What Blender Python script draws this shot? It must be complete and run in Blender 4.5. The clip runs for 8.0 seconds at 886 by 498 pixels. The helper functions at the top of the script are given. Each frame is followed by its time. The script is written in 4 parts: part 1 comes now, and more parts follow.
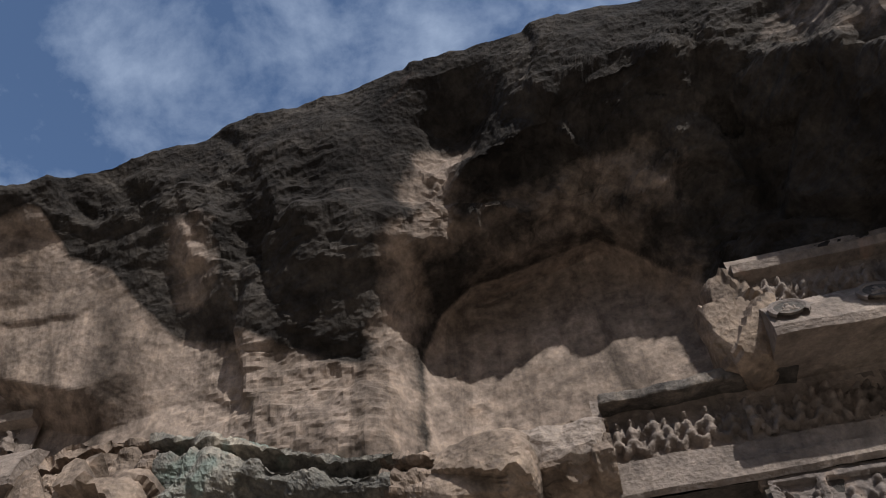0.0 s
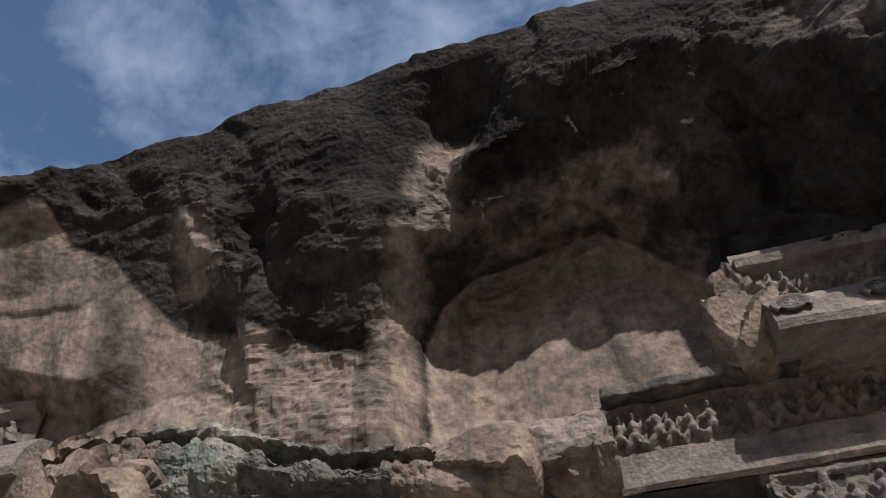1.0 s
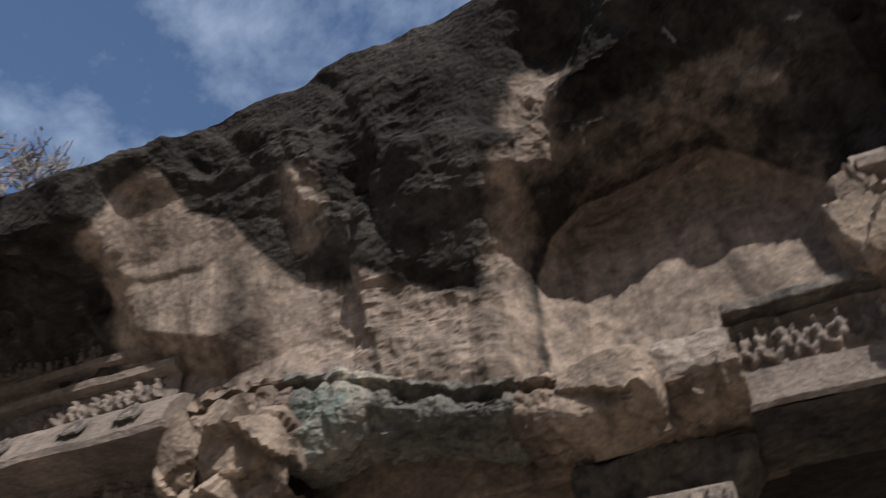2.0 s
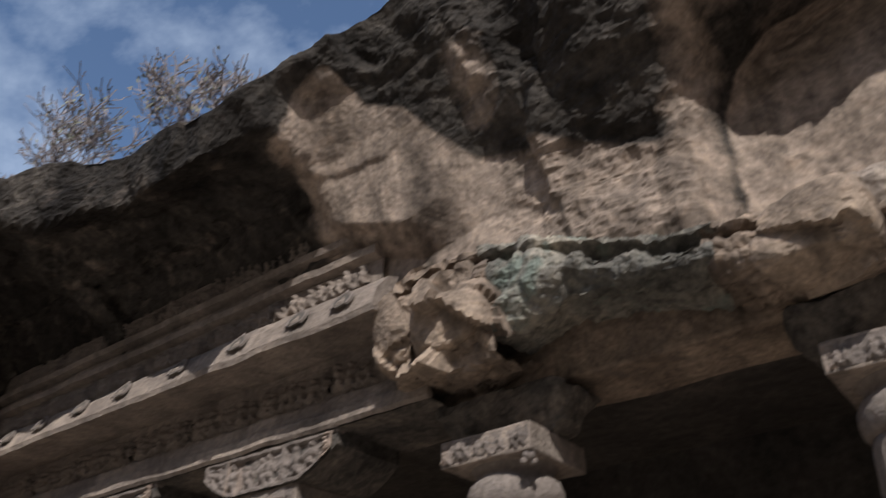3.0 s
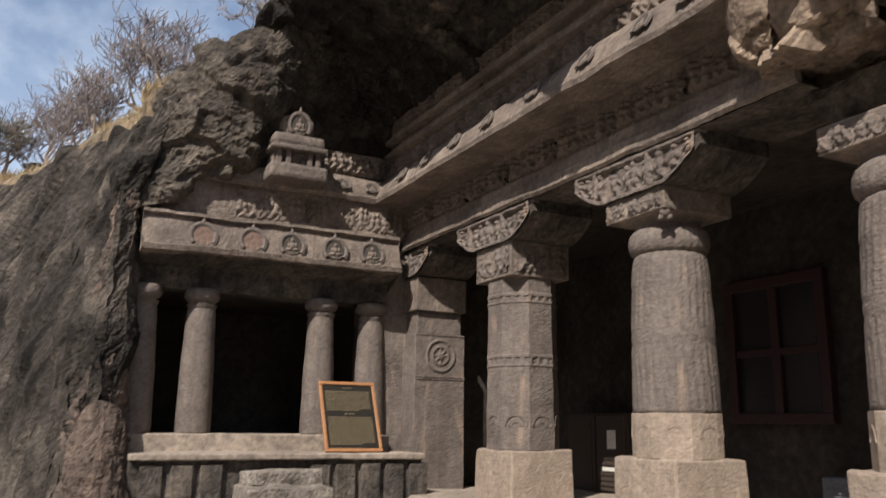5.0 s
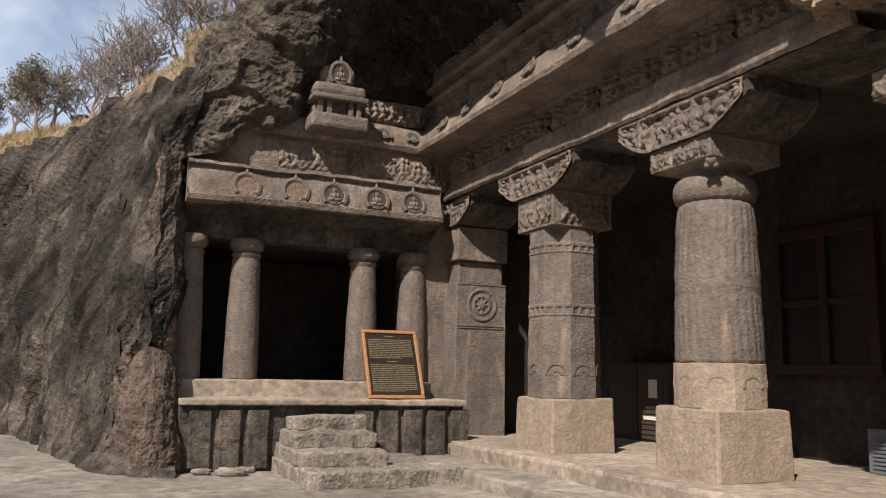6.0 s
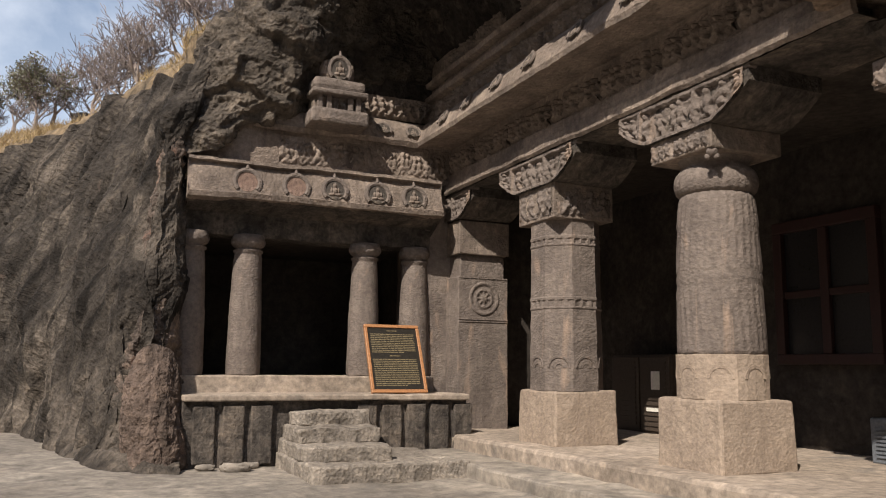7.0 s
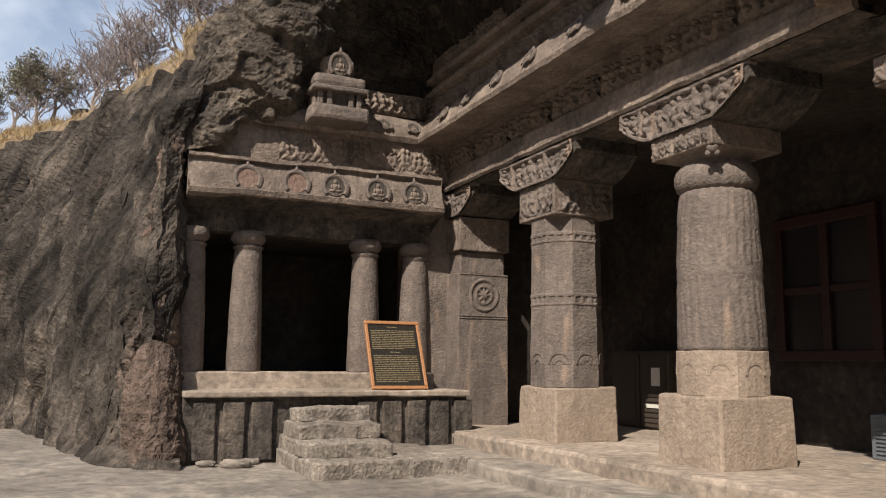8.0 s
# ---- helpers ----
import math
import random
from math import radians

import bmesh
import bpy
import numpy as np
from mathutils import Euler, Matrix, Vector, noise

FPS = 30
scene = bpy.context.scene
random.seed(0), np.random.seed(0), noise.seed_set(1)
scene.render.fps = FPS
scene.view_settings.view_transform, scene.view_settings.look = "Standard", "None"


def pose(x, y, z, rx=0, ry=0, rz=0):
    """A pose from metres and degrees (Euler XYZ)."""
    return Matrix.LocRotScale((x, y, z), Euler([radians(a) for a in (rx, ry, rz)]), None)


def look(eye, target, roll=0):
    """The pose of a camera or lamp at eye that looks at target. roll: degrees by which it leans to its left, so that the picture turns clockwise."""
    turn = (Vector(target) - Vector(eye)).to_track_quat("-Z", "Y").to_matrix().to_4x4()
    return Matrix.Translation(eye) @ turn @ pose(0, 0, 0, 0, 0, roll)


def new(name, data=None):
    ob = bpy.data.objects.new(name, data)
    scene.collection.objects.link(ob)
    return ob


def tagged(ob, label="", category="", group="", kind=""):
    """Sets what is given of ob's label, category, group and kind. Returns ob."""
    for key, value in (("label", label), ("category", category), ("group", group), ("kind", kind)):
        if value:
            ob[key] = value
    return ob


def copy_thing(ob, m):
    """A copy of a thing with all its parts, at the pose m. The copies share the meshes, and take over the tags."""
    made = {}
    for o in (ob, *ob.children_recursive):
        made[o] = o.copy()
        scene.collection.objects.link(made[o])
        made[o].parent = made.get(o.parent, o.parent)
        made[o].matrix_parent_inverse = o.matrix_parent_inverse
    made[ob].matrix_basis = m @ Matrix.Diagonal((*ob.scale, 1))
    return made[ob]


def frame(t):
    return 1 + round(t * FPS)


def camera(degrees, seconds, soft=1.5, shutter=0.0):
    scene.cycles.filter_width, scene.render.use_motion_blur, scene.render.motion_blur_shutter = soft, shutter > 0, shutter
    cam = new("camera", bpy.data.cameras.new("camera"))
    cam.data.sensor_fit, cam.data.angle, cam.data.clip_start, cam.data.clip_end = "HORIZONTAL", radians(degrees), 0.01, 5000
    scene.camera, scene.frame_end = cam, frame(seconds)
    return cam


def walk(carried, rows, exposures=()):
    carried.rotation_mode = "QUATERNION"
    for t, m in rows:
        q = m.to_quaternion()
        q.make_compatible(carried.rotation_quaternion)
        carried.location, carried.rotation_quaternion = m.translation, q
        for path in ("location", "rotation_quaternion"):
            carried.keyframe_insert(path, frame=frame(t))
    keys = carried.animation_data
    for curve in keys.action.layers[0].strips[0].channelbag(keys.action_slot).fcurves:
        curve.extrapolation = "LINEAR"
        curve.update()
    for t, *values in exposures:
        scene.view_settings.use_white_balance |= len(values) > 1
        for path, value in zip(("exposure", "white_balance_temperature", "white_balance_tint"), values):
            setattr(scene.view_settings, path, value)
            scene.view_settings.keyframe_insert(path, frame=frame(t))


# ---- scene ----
# Camera: stands on one spot and pans from the upper right down to the lower left.
cam = camera(56.6, 8.0, soft=1.1, shutter=0.45)
EYE = (0.0, 0.0, 1.4)
ROWS = [  # seconds, yaw, pitch, roll
    (0.0, 10.44, 45.74, -4.68),
    (0.5, 10.56, 45.53, -4.49),
    (1.0, 10.76, 45.25, -4.16),
    (1.2, 11.01, 45.10, -3.97),
    (2.3, 26.17, 38.57, -2.08),
    (2.5, 29.19, 36.74, -1.89),
    (3.0, 37.19, 32.23, -0.65),
    (3.5, 45.12, 27.02, 0.62),
    (4.0, 52.40, 21.90, 1.54),
    (4.5, 58.43, 16.83, 0.87),
    (5.0, 63.02, 12.19, 0.77),
    (6.5, 66.03, 8.39, 1.07),
    (7.0, 65.97, 8.22, 0.62),
    (7.5, 65.98, 8.16, 0.61),
    (8.0, 65.99, 7.97, 0.64),
]
walk(cam, [(t, pose(*EYE, 0, 0, yaw) @ pose(0, 0, 0, 90 + pitch) @ pose(0, 0, 0, 0, 0, roll)) for t, yaw, pitch, roll in ROWS],
     exposures=[(0.0, -0.12, 5950, 10), (2.4, -0.05, 5980, 10), (4.5, 0.08, 6250, 11), (6.4, 0.18, 6780, 12), (8.0, 0.18, 6780, 12)])

# ---- light ----
SUN = Vector((-0.8, 1.0, -1.25)).normalized()
elevation = math.asin(-SUN.z)
azimuth = math.atan2(-SUN.x, -SUN.y)
sun = new("sun", bpy.data.lights.new("sun", "SUN"))
sun.data.energy, sun.data.angle, sun.data.color = 5.2, radians(0.5), (1.0, 0.93, 0.83)
sun.matrix_world = look(-SUN * 60, (0, 0, 0))

world = bpy.data.worlds.new("world")
scene.world = world
world.use_nodes = True
wn, wl = world.node_tree.nodes, world.node_tree.links
sky = wn.new("ShaderNodeTexSky")
sky.sky_type, sky.sun_disc, sky.sun_elevation, sky.sun_rotation = "NISHITA", False, elevation, azimuth
tc = wn.new("ShaderNodeTexCoord")
mp = wn.new("ShaderNodeMapping")
mp.inputs["Scale"].default_value = (1.7, 1.7, 2.2)
cl = wn.new("ShaderNodeTexNoise")
cl.inputs["Scale"].default_value, cl.inputs["Detail"].default_value, cl.inputs["Roughness"].default_value = 3.1, 9, 0.6
cl.inputs["Distortion"].default_value = 0.15
cr = wn.new("ShaderNodeValToRGB")
cr.color_ramp.elements[0].position, cr.color_ramp.elements[1].position = 0.44, 0.76
cr.color_ramp.elements[0].color, cr.color_ramp.elements[1].color = (0, 0, 0, 1), (0.5, 0.5, 0.5, 1)
mx = wn.new("ShaderNodeMix")
mx.data_type = "RGBA"
mx.inputs[7].default_value = (6.9, 7.6, 8.6, 1)
bg = wn["Background"]
bg.inputs["Strength"].default_value = 0.125
wl.new(tc.outputs["Generated"], mp.inputs["Vector"])
wl.new(mp.outputs["Vector"], cl.inputs["Vector"])
wl.new(cl.outputs["Fac"], cr.inputs["Fac"])
sep = wn.new("ShaderNodeSeparateXYZ")
hz = wn.new("ShaderNodeMapRange")
hz.inputs["From Min"].default_value, hz.inputs["From Max"].default_value = 0.05, 0.52
hz.inputs["To Min"].default_value, hz.inputs["To Max"].default_value = 0.58, 0.0
both = wn.new("ShaderNodeMath")
both.operation = "ADD"
wl.new(tc.outputs["Generated"], sep.inputs[0])
wl.new(sep.outputs["Z"], hz.inputs["Value"])
wl.new(cr.outputs["Color"], both.inputs[0])
wl.new(hz.outputs["Result"], both.inputs[1])
wl.new(both.outputs[0], mx.inputs["Factor"])
wl.new(sky.outputs["Color"], mx.inputs[6])
wl.new(mx.outputs[2], bg.inputs["Color"])


# ---- materials ----
def material(name, rough=0.9):
    m = bpy.data.materials.new(name)
    m.use_nodes = True
    m.node_tree.nodes["Principled BSDF"].inputs["Roughness"].default_value = rough
    return m


def rock_material(name, dark, mid, light, scale=1.0, streak=0.5, bump=0.35, stain=None, stain_at=0.62, pits=1.0, blotch=1.0, tilt=0.0, chisel=0.0, bare=None, grainy=1.0, gloss=0.2, stain_run=1.0):
    """Weathered basalt: broad patches, fine grain, runs of dark water stain, chisel relief."""
    m = material(name)
    n, l = m.node_tree.nodes, m.node_tree.links
    b = n["Principled BSDF"]
    b.inputs["Specular IOR Level"].default_value = gloss
    co = n.new("ShaderNodeTexCoord")

    def noise_node(sc, detail, rough, vec=(1, 1, 1), distort=0.0):
        mapping = n.new("ShaderNodeMapping")
        mapping.vector_type = "TEXTURE"
        mapping.inputs["Scale"].default_value = tuple(1 / q for q in vec)
        mapping.inputs["Rotation"].default_value = (radians(-tilt), 0, 0)
        t = n.new("ShaderNodeTexNoise")
        t.inputs["Scale"].default_value, t.inputs["Detail"].default_value = sc, detail
        t.inputs["Roughness"].default_value, t.inputs["Distortion"].default_value = rough, distort
        l.new(co.outputs["Object"], mapping.inputs["Vector"])
        l.new(mapping.outputs["Vector"], t.inputs["Vector"])
        return t

    def ramp(source, stops):
        r = n.new("ShaderNodeValToRGB")
        e = r.color_ramp.elements
        while len(e) < len(stops):
            e.new(0.5)
        for el, (at, c) in zip(e, stops):
            el.position, el.color = at, (*c, 1)
        l.new(source, r.inputs["Fac"])
        return r

    def mix(fac, a, c, kind="MIX"):
        x = n.new("ShaderNodeMix")
        x.data_type, x.blend_type = "RGBA", kind
        for sock, v in ((x.inputs["Factor"], fac), (x.inputs[6], a), (x.inputs[7], c)):
            if isinstance(v, (int, float)):
                sock.default_value = v
            elif isinstance(v, tuple):
                sock.default_value = (*v, 1)
            else:
                l.new(v, sock)
        return x.outputs[2]

    broad = noise_node(0.55 * scale, 6, 0.62, distort=0.6)
    fine = noise_node(9 * scale, 8, 0.7)
    runs = noise_node(1.3 * scale, 7, 0.62, (1.6, 1.6, 0.16), 0.4)
    col = ramp(broad.outputs["Fac"], [(0.34, dark), (0.5, mid), (0.66, light)]).outputs["Color"]
    if bare:
        at = n.new("ShaderNodeAttribute")
        at.attribute_name = "bare"
        jag = n.new("ShaderNodeMath")
        jag.operation = "MULTIPLY_ADD"
        jag.inputs[1].default_value = 0.9
        shift = n.new("ShaderNodeMath")
        shift.operation = "SUBTRACT"
        shift.inputs[1].default_value = 0.45
        rag = noise_node(2.4, 8, 0.65)
        l.new(rag.outputs["Fac"], jag.inputs[0])
        l.new(at.outputs["Fac"], jag.inputs[2])
        l.new(jag.outputs[0], shift.inputs[0])
        edge_mask = ramp(shift.outputs[0], [(0.34, (0, 0, 0)), (0.66, (1, 1, 1))]).outputs["Color"]
        col = mix(edge_mask, col, ramp(broad.outputs["Fac"], [(0.34, bare[0]), (0.5, bare[1]), (0.66, bare[2])]).outputs["Color"])
    grain = ramp(fine.outputs["Fac"], [(0.3, (1 - 0.46 * grainy,) * 3), (0.52, (1, 1, 1)), (0.72, (1 + 0.48 * grainy, 1 + 0.45 * grainy, 1 + 0.41 * grainy))]).outputs["Color"]
    col = mix(1.0, col, grain, "MULTIPLY")
    mott = noise_node(3.4 * scale, 7, 0.66, distort=0.8)
    col = mix(1.0, col, ramp(mott.outputs["Fac"], [(0.33, (1 - 0.5 * blotch, 1 - 0.5 * blotch, 1 - 0.49 * blotch)), (0.5, (1, 1, 1)), (0.68, (1 + 0.4 * blotch, 1 + 0.36 * blotch, 1 + 0.3 * blotch))]).outputs["Color"], "MULTIPLY")
    mask = ramp(runs.outputs["Fac"], [(0.5, (0, 0, 0)), (0.66, (streak,) * 3)]).outputs["Color"]
    col = mix(mask, col, tuple(0.42 * c for c in dark))
    if stain:
        st = noise_node(0.9 * scale, 5, 0.6, (1, 1, stain_run), 1.0)
        mask = ramp(st.outputs["Fac"], [(stain_at, (0, 0, 0)), (stain_at + 0.1, (0.8,) * 3)]).outputs["Color"]
        col = mix(mask, col, stain)
    l.new(col, b.inputs["Base Color"])
    vor = n.new("ShaderNodeTexVoronoi")
    vor.inputs["Scale"].default_value = 16 * scale * pits
    l.new(co.outputs["Object"], vor.inputs["Vector"])
    hgt = n.new("ShaderNodeMath")
    hgt.operation = "MULTIPLY_ADD"
    hgt.inputs[1].default_value = 0.55
    l.new(vor.outputs["Distance"], hgt.inputs[0])
    addn = n.new("ShaderNodeMath")
    addn.operation = "MULTIPLY_ADD"
    addn.inputs[1].default_value = 1.6 * blotch
    l.new(mott.outputs["Fac"], addn.inputs[0])
    l.new(fine.outputs["Fac"], addn.inputs[2])
    l.new(addn.outputs[0], hgt.inputs[2])
    top = hgt
    if chisel:
        cut = noise_node(15, 4, 0.6, (1.0, 1.0, 2.6))
        top = n.new("ShaderNodeMath")
        top.operation = "MULTIPLY_ADD"
        top.inputs[1].default_value = chisel
        l.new(cut.outputs["Fac"], top.inputs[0])
        l.new(hgt.outputs[0], top.inputs[2])
    bp = n.new("ShaderNodeBump")
    bp.inputs["Strength"].default_value, bp.inputs["Distance"].default_value = bump, 0.05
    if bare:
        calm = n.new("ShaderNodeMapRange")
        calm.inputs["To Min"].default_value, calm.inputs["To Max"].default_value = bump, 0.26
        l.new(edge_mask, calm.inputs["Value"])
        l.new(calm.outputs["Result"], bp.inputs["Strength"])
    l.new(top.outputs[0], bp.inputs["Height"])
    l.new(bp.outputs["Normal"], b.inputs["Normal"])
    return m


M_CLIFF = rock_material("basalt_cliff", (0.022, 0.019, 0.017), (0.045, 0.039, 0.034), (0.09, 0.077, 0.066), 1.0, 0.6, 0.75, (0.1, 0.066, 0.052), 0.66, gloss=0.1, blotch=0.65, grainy=1.05, bare=((0.17, 0.134, 0.109), (0.26, 0.204, 0.165), (0.35, 0.276, 0.222)))
M_BROW = rock_material("weathered_brow_rock", (0.03, 0.026, 0.023), (0.085, 0.072, 0.06), (0.17, 0.142, 0.115), 1.3, 0.5, 0.7, (0.19, 0.125, 0.095), 0.66, blotch=0.8)
M_BUTTRESS = rock_material("buttress_rock", (0.035, 0.03, 0.028), (0.12, 0.095, 0.08), (0.26, 0.2, 0.165), 1.3, 0.7, 0.6, (0.2, 0.11, 0.08), 0.56, blotch=0.7)
M_SPUR = rock_material("reddish_spur_rock", (0.05, 0.039, 0.033), (0.1, 0.075, 0.062), (0.17, 0.127, 0.104), 1.6, 0.6, 0.65, (0.24, 0.145, 0.105), 0.62, blotch=0.6)
M_BROKEN = rock_material("broken_basalt", (0.1, 0.077, 0.06), (0.22, 0.168, 0.13), (0.35, 0.268, 0.2), 1.3, 0.5, 0.42, (0.13, 0.105, 0.09), 0.6, blotch=0.6)
M_SLOPE = rock_material("washed_basalt", (0.024, 0.021, 0.0185), (0.056, 0.0485, 0.042), (0.14, 0.119, 0.1), 1.1, 0.9, 0.85, (0.11, 0.075, 0.06), 0.68, blotch=0.7, tilt=42, gloss=0.12)
M_CARVED = rock_material("carved_stone", (0.155, 0.126, 0.107), (0.225, 0.183, 0.154), (0.3, 0.245, 0.202), 1.6, 0.45, 0.42, (0.31, 0.215, 0.17), 0.66, blotch=0.35, chisel=0.8, grainy=0.75)
M_PILLAR = rock_material("pillar_stone", (0.135, 0.112, 0.099), (0.172, 0.143, 0.126), (0.215, 0.18, 0.156), 1.7, 0.25, 0.36, (0.34, 0.25, 0.19), 0.57, blotch=0.2, chisel=0.9, grainy=0.65, stain_run=0.3)
M_BASE = rock_material("repaired_base_stone", (0.27, 0.215, 0.172), (0.33, 0.265, 0.21), (0.38, 0.308, 0.246), 1.8, 0.12, 0.28, (0.26, 0.2, 0.155), 0.64, blotch=0.14, chisel=0.5, grainy=0.6)
M_PINK = rock_material("pink_stone", (0.16, 0.11, 0.09), (0.21, 0.145, 0.118), (0.25, 0.18, 0.148), 2.0, 0.2, 0.35, blotch=0.3)
M_FLOOR = rock_material("worn_floor_stone", (0.24, 0.2, 0.165), (0.33, 0.275, 0.225), (0.4, 0.335, 0.28), 0.9, 0.1, 0.25, (0.15, 0.14, 0.13), 0.62, 0.5, blotch=0.35)
M_GROUND = rock_material("courtyard_rock", (0.17, 0.15, 0.13), (0.25, 0.222, 0.19), (0.34, 0.3, 0.255), 0.55, 0.1, 0.25, (0.14, 0.13, 0.12), 0.6, 0.4, blotch=0.5)
M_STEP = rock_material("worn_step_stone", (0.16, 0.14, 0.12), (0.25, 0.22, 0.188), (0.34, 0.3, 0.255), 1.5, 0.3, 0.5, (0.12, 0.1, 0.085), 0.6, blotch=0.5)
# interior stone far darker than the facade, its shade put into the colour
M_INNER_SHADE = rock_material("shaded_interior_stone", (0.03, 0.026, 0.023), (0.048, 0.041, 0.036), (0.07, 0.06, 0.052), 0.9, 0.3, 0.3, blotch=0.5)
M_GREEN = rock_material("copper_green_stone", (0.09, 0.085, 0.075), (0.19, 0.175, 0.15), (0.3, 0.265, 0.215), 1.5, 0.4, 0.6, (0.16, 0.19, 0.162), 0.54)
# dark stone: stained podium panels, also shade put into brackets, soffits and lintel
M_STAIN_SHADE = rock_material("stained_shaded_stone", (0.05, 0.044, 0.04), (0.095, 0.083, 0.073), (0.17, 0.142, 0.118), 1.6, 0.5, 0.4)
M_SOIL = rock_material("dry_soil", (0.1, 0.08, 0.058), (0.19, 0.145, 0.095), (0.29, 0.215, 0.13), 0.8, 0.1, 0.4)


def plain(name, c, rough=0.6, vary=0.25, metal=0.0, grain=30):
    m = material(name, rough)
    n, l = m.node_tree.nodes, m.node_tree.links
    b = n["Principled BSDF"]
    b.inputs["Metallic"].default_value = metal
    co, t, r = n.new("ShaderNodeTexCoord"), n.new("ShaderNodeTexNoise"), n.new("ShaderNodeValToRGB")
    t.inputs["Scale"].default_value, t.inputs["Detail"].default_value = grain, 6
    r.color_ramp.elements[0].position, r.color_ramp.elements[1].position = 0.3, 0.7
    r.color_ramp.elements[0].color = (*[v * (1 - vary) for v in c], 1)
    r.color_ramp.elements[1].color = (*[min(1, v * (1 + vary)) for v in c], 1)
    l.new(co.outputs["Object"], t.inputs["Vector"])
    l.new(t.outputs["Fac"], r.inputs["Fac"])
    l.new(r.outputs["Color"], b.inputs["Base Color"])
    return m


M_WOOD = plain("varnished_wood", (0.36, 0.17, 0.075), 0.45)
M_BOARD = plain("black_board", (0.02, 0.017, 0.013), 0.45)
M_INK = plain("yellow_paint", (0.17, 0.135, 0.075), 0.7)
M_RED = plain("dark_red_paint", (0.03, 0.009, 0.008), 0.6)
M_GLASS_DARK = plain("dusty_dark_pane", (0.02, 0.02, 0.022), 0.25)
M_DARKWOOD = plain("dark_wood", (0.06, 0.045, 0.035), 0.6)
M_GREYMETAL = plain("grey_painted_metal", (0.13, 0.145, 0.165), 0.5)
M_PAPER = plain("white_paper", (0.7, 0.68, 0.62), 0.8, 0.1)
M_BARK = plain("pale_bark", (0.3, 0.25, 0.22), 0.9, 0.35, 0, 12)
M_TWIG = plain("twig_bark", (0.21, 0.175, 0.165), 0.9, 0.3, 0, 12)
M_LEAF = plain("grey_green_leaf", (0.2, 0.2, 0.14), 0.8, 0.4, 0, 5)
M_GRASS = plain("dry_grass", (0.36, 0.265, 0.14), 0.9, 0.35, 0, 3)


# ---- mesh helpers ----
def lattice(i, seed):
    h = (i[..., 0] * 374761393 + i[..., 1] * 668265263 + i[..., 2] * 2147483647 + seed * 1274126177) & 0xFFFFFFFF
    h = ((h ^ (h >> 13)) * 1103515245) & 0xFFFFFFFF
    h = ((h ^ (h >> 16)) * 2246822519) & 0xFFFFFFFF
    return ((h ^ (h >> 15)) & 0xFFFFFF) / 0xFFFFFF


def vnoise(p, seed=0):
    i = np.floor(p).astype(np.int64)
    f = p - i
    f = f * f * (3 - 2 * f)
    out = 0.0
    for a in (0, 1):
        for b in (0, 1):
            for c in (0, 1):
                wgt = (f[..., 0] if a else 1 - f[..., 0]) * (f[..., 1] if b else 1 - f[..., 1]) * (f[..., 2] if c else 1 - f[..., 2])
                out = out + wgt * lattice(i + np.array((a, b, c)), seed)
    return out * 2 - 1


def fbm(p, octaves=5, seed=0, gain=0.5, ridged=False):
    out, amp = 0.0, 1.0
    for k in range(octaves):
        v = vnoise(p * 2.03 ** k, seed + k)
        out = out + amp * (0.6 - 1.2 * np.abs(v) if ridged else v)
        amp *= gain
    return out


def chips(p, seed=0):
    """Cell noise: each block of rock stands proud by its own amount and tilts its own way."""
    i = np.floor(p).astype(np.int64)
    best = np.full(p.shape[:-1], 9.0)
    val = np.zeros(p.shape[:-1])
    for a in (-1, 0, 1):
        for b in (-1, 0, 1):
            for c in (-1, 0, 1):
                j = i + np.array((a, b, c))
                q = np.stack([lattice(j, seed + s) for s in (11, 12, 13)], -1) + j
                d = p - q
                r = (d ** 2).sum(-1)
                tilt = sum((lattice(j, seed + s) - 0.5) * d[..., k] for k, s in enumerate((21, 22, 23)))
                near = r < best
                val = np.where(near, lattice(j, seed + 31) - 0.5 + 1.3 * tilt, val)
                best = np.where(near, r, best)
    return val


def grid_mesh(name, pts, closed=False, smooth=True):
    """A mesh from an array of points nu x nv x 3; closed joins the last row of u to the first."""
    nu, nv = pts.shape[:2]
    ids = np.arange(nu * nv).reshape(nu, nv)
    a = ids if closed else ids[:-1]
    b = np.roll(ids, -1, 0) if closed else ids[1:]
    faces = np.stack([a[:, :-1], b[:, :-1], b[:, 1:], a[:, 1:]], -1).reshape(-1, 4)
    me = bpy.data.meshes.new(name)
    me.vertices.add(nu * nv)
    me.vertices.foreach_set("co", pts.reshape(-1).astype(np.float32))
    me.loops.add(faces.size)
    me.loops.foreach_set("vertex_index", faces.reshape(-1).astype(np.int32))
    me.polygons.add(len(faces))
    me.polygons.foreach_set("loop_start", np.arange(0, faces.size, 4, dtype=np.int32))
    me.polygons.foreach_set("use_smooth", np.full(len(faces), smooth))
    me.update(calc_edges=True)
    me.validate()
    return me


def normals(pts):
    du, dv = np.gradient(pts, axis=0), np.gradient(pts, axis=1)
    n = np.cross(du, dv)
    return n / (np.linalg.norm(n, axis=-1, keepdims=True) + 1e-9)


def link(name, me, mat, parent=None, label=""):
    ob = new(name, me)
    if not me.materials:
        me.materials.append(mat)
    if parent:
        ob.parent = parent
    return tagged(ob, label)


def part(name, bm, mat, parent=None, label="", smooth=False):
    """Link a bmesh as one mesh object under a thing or under a part."""
    me = bpy.data.meshes.new(name)
    bm.to_mesh(me)
    bm.free()
    if smooth:
        me.shade_smooth()
    return link(name, me, mat, parent, label)


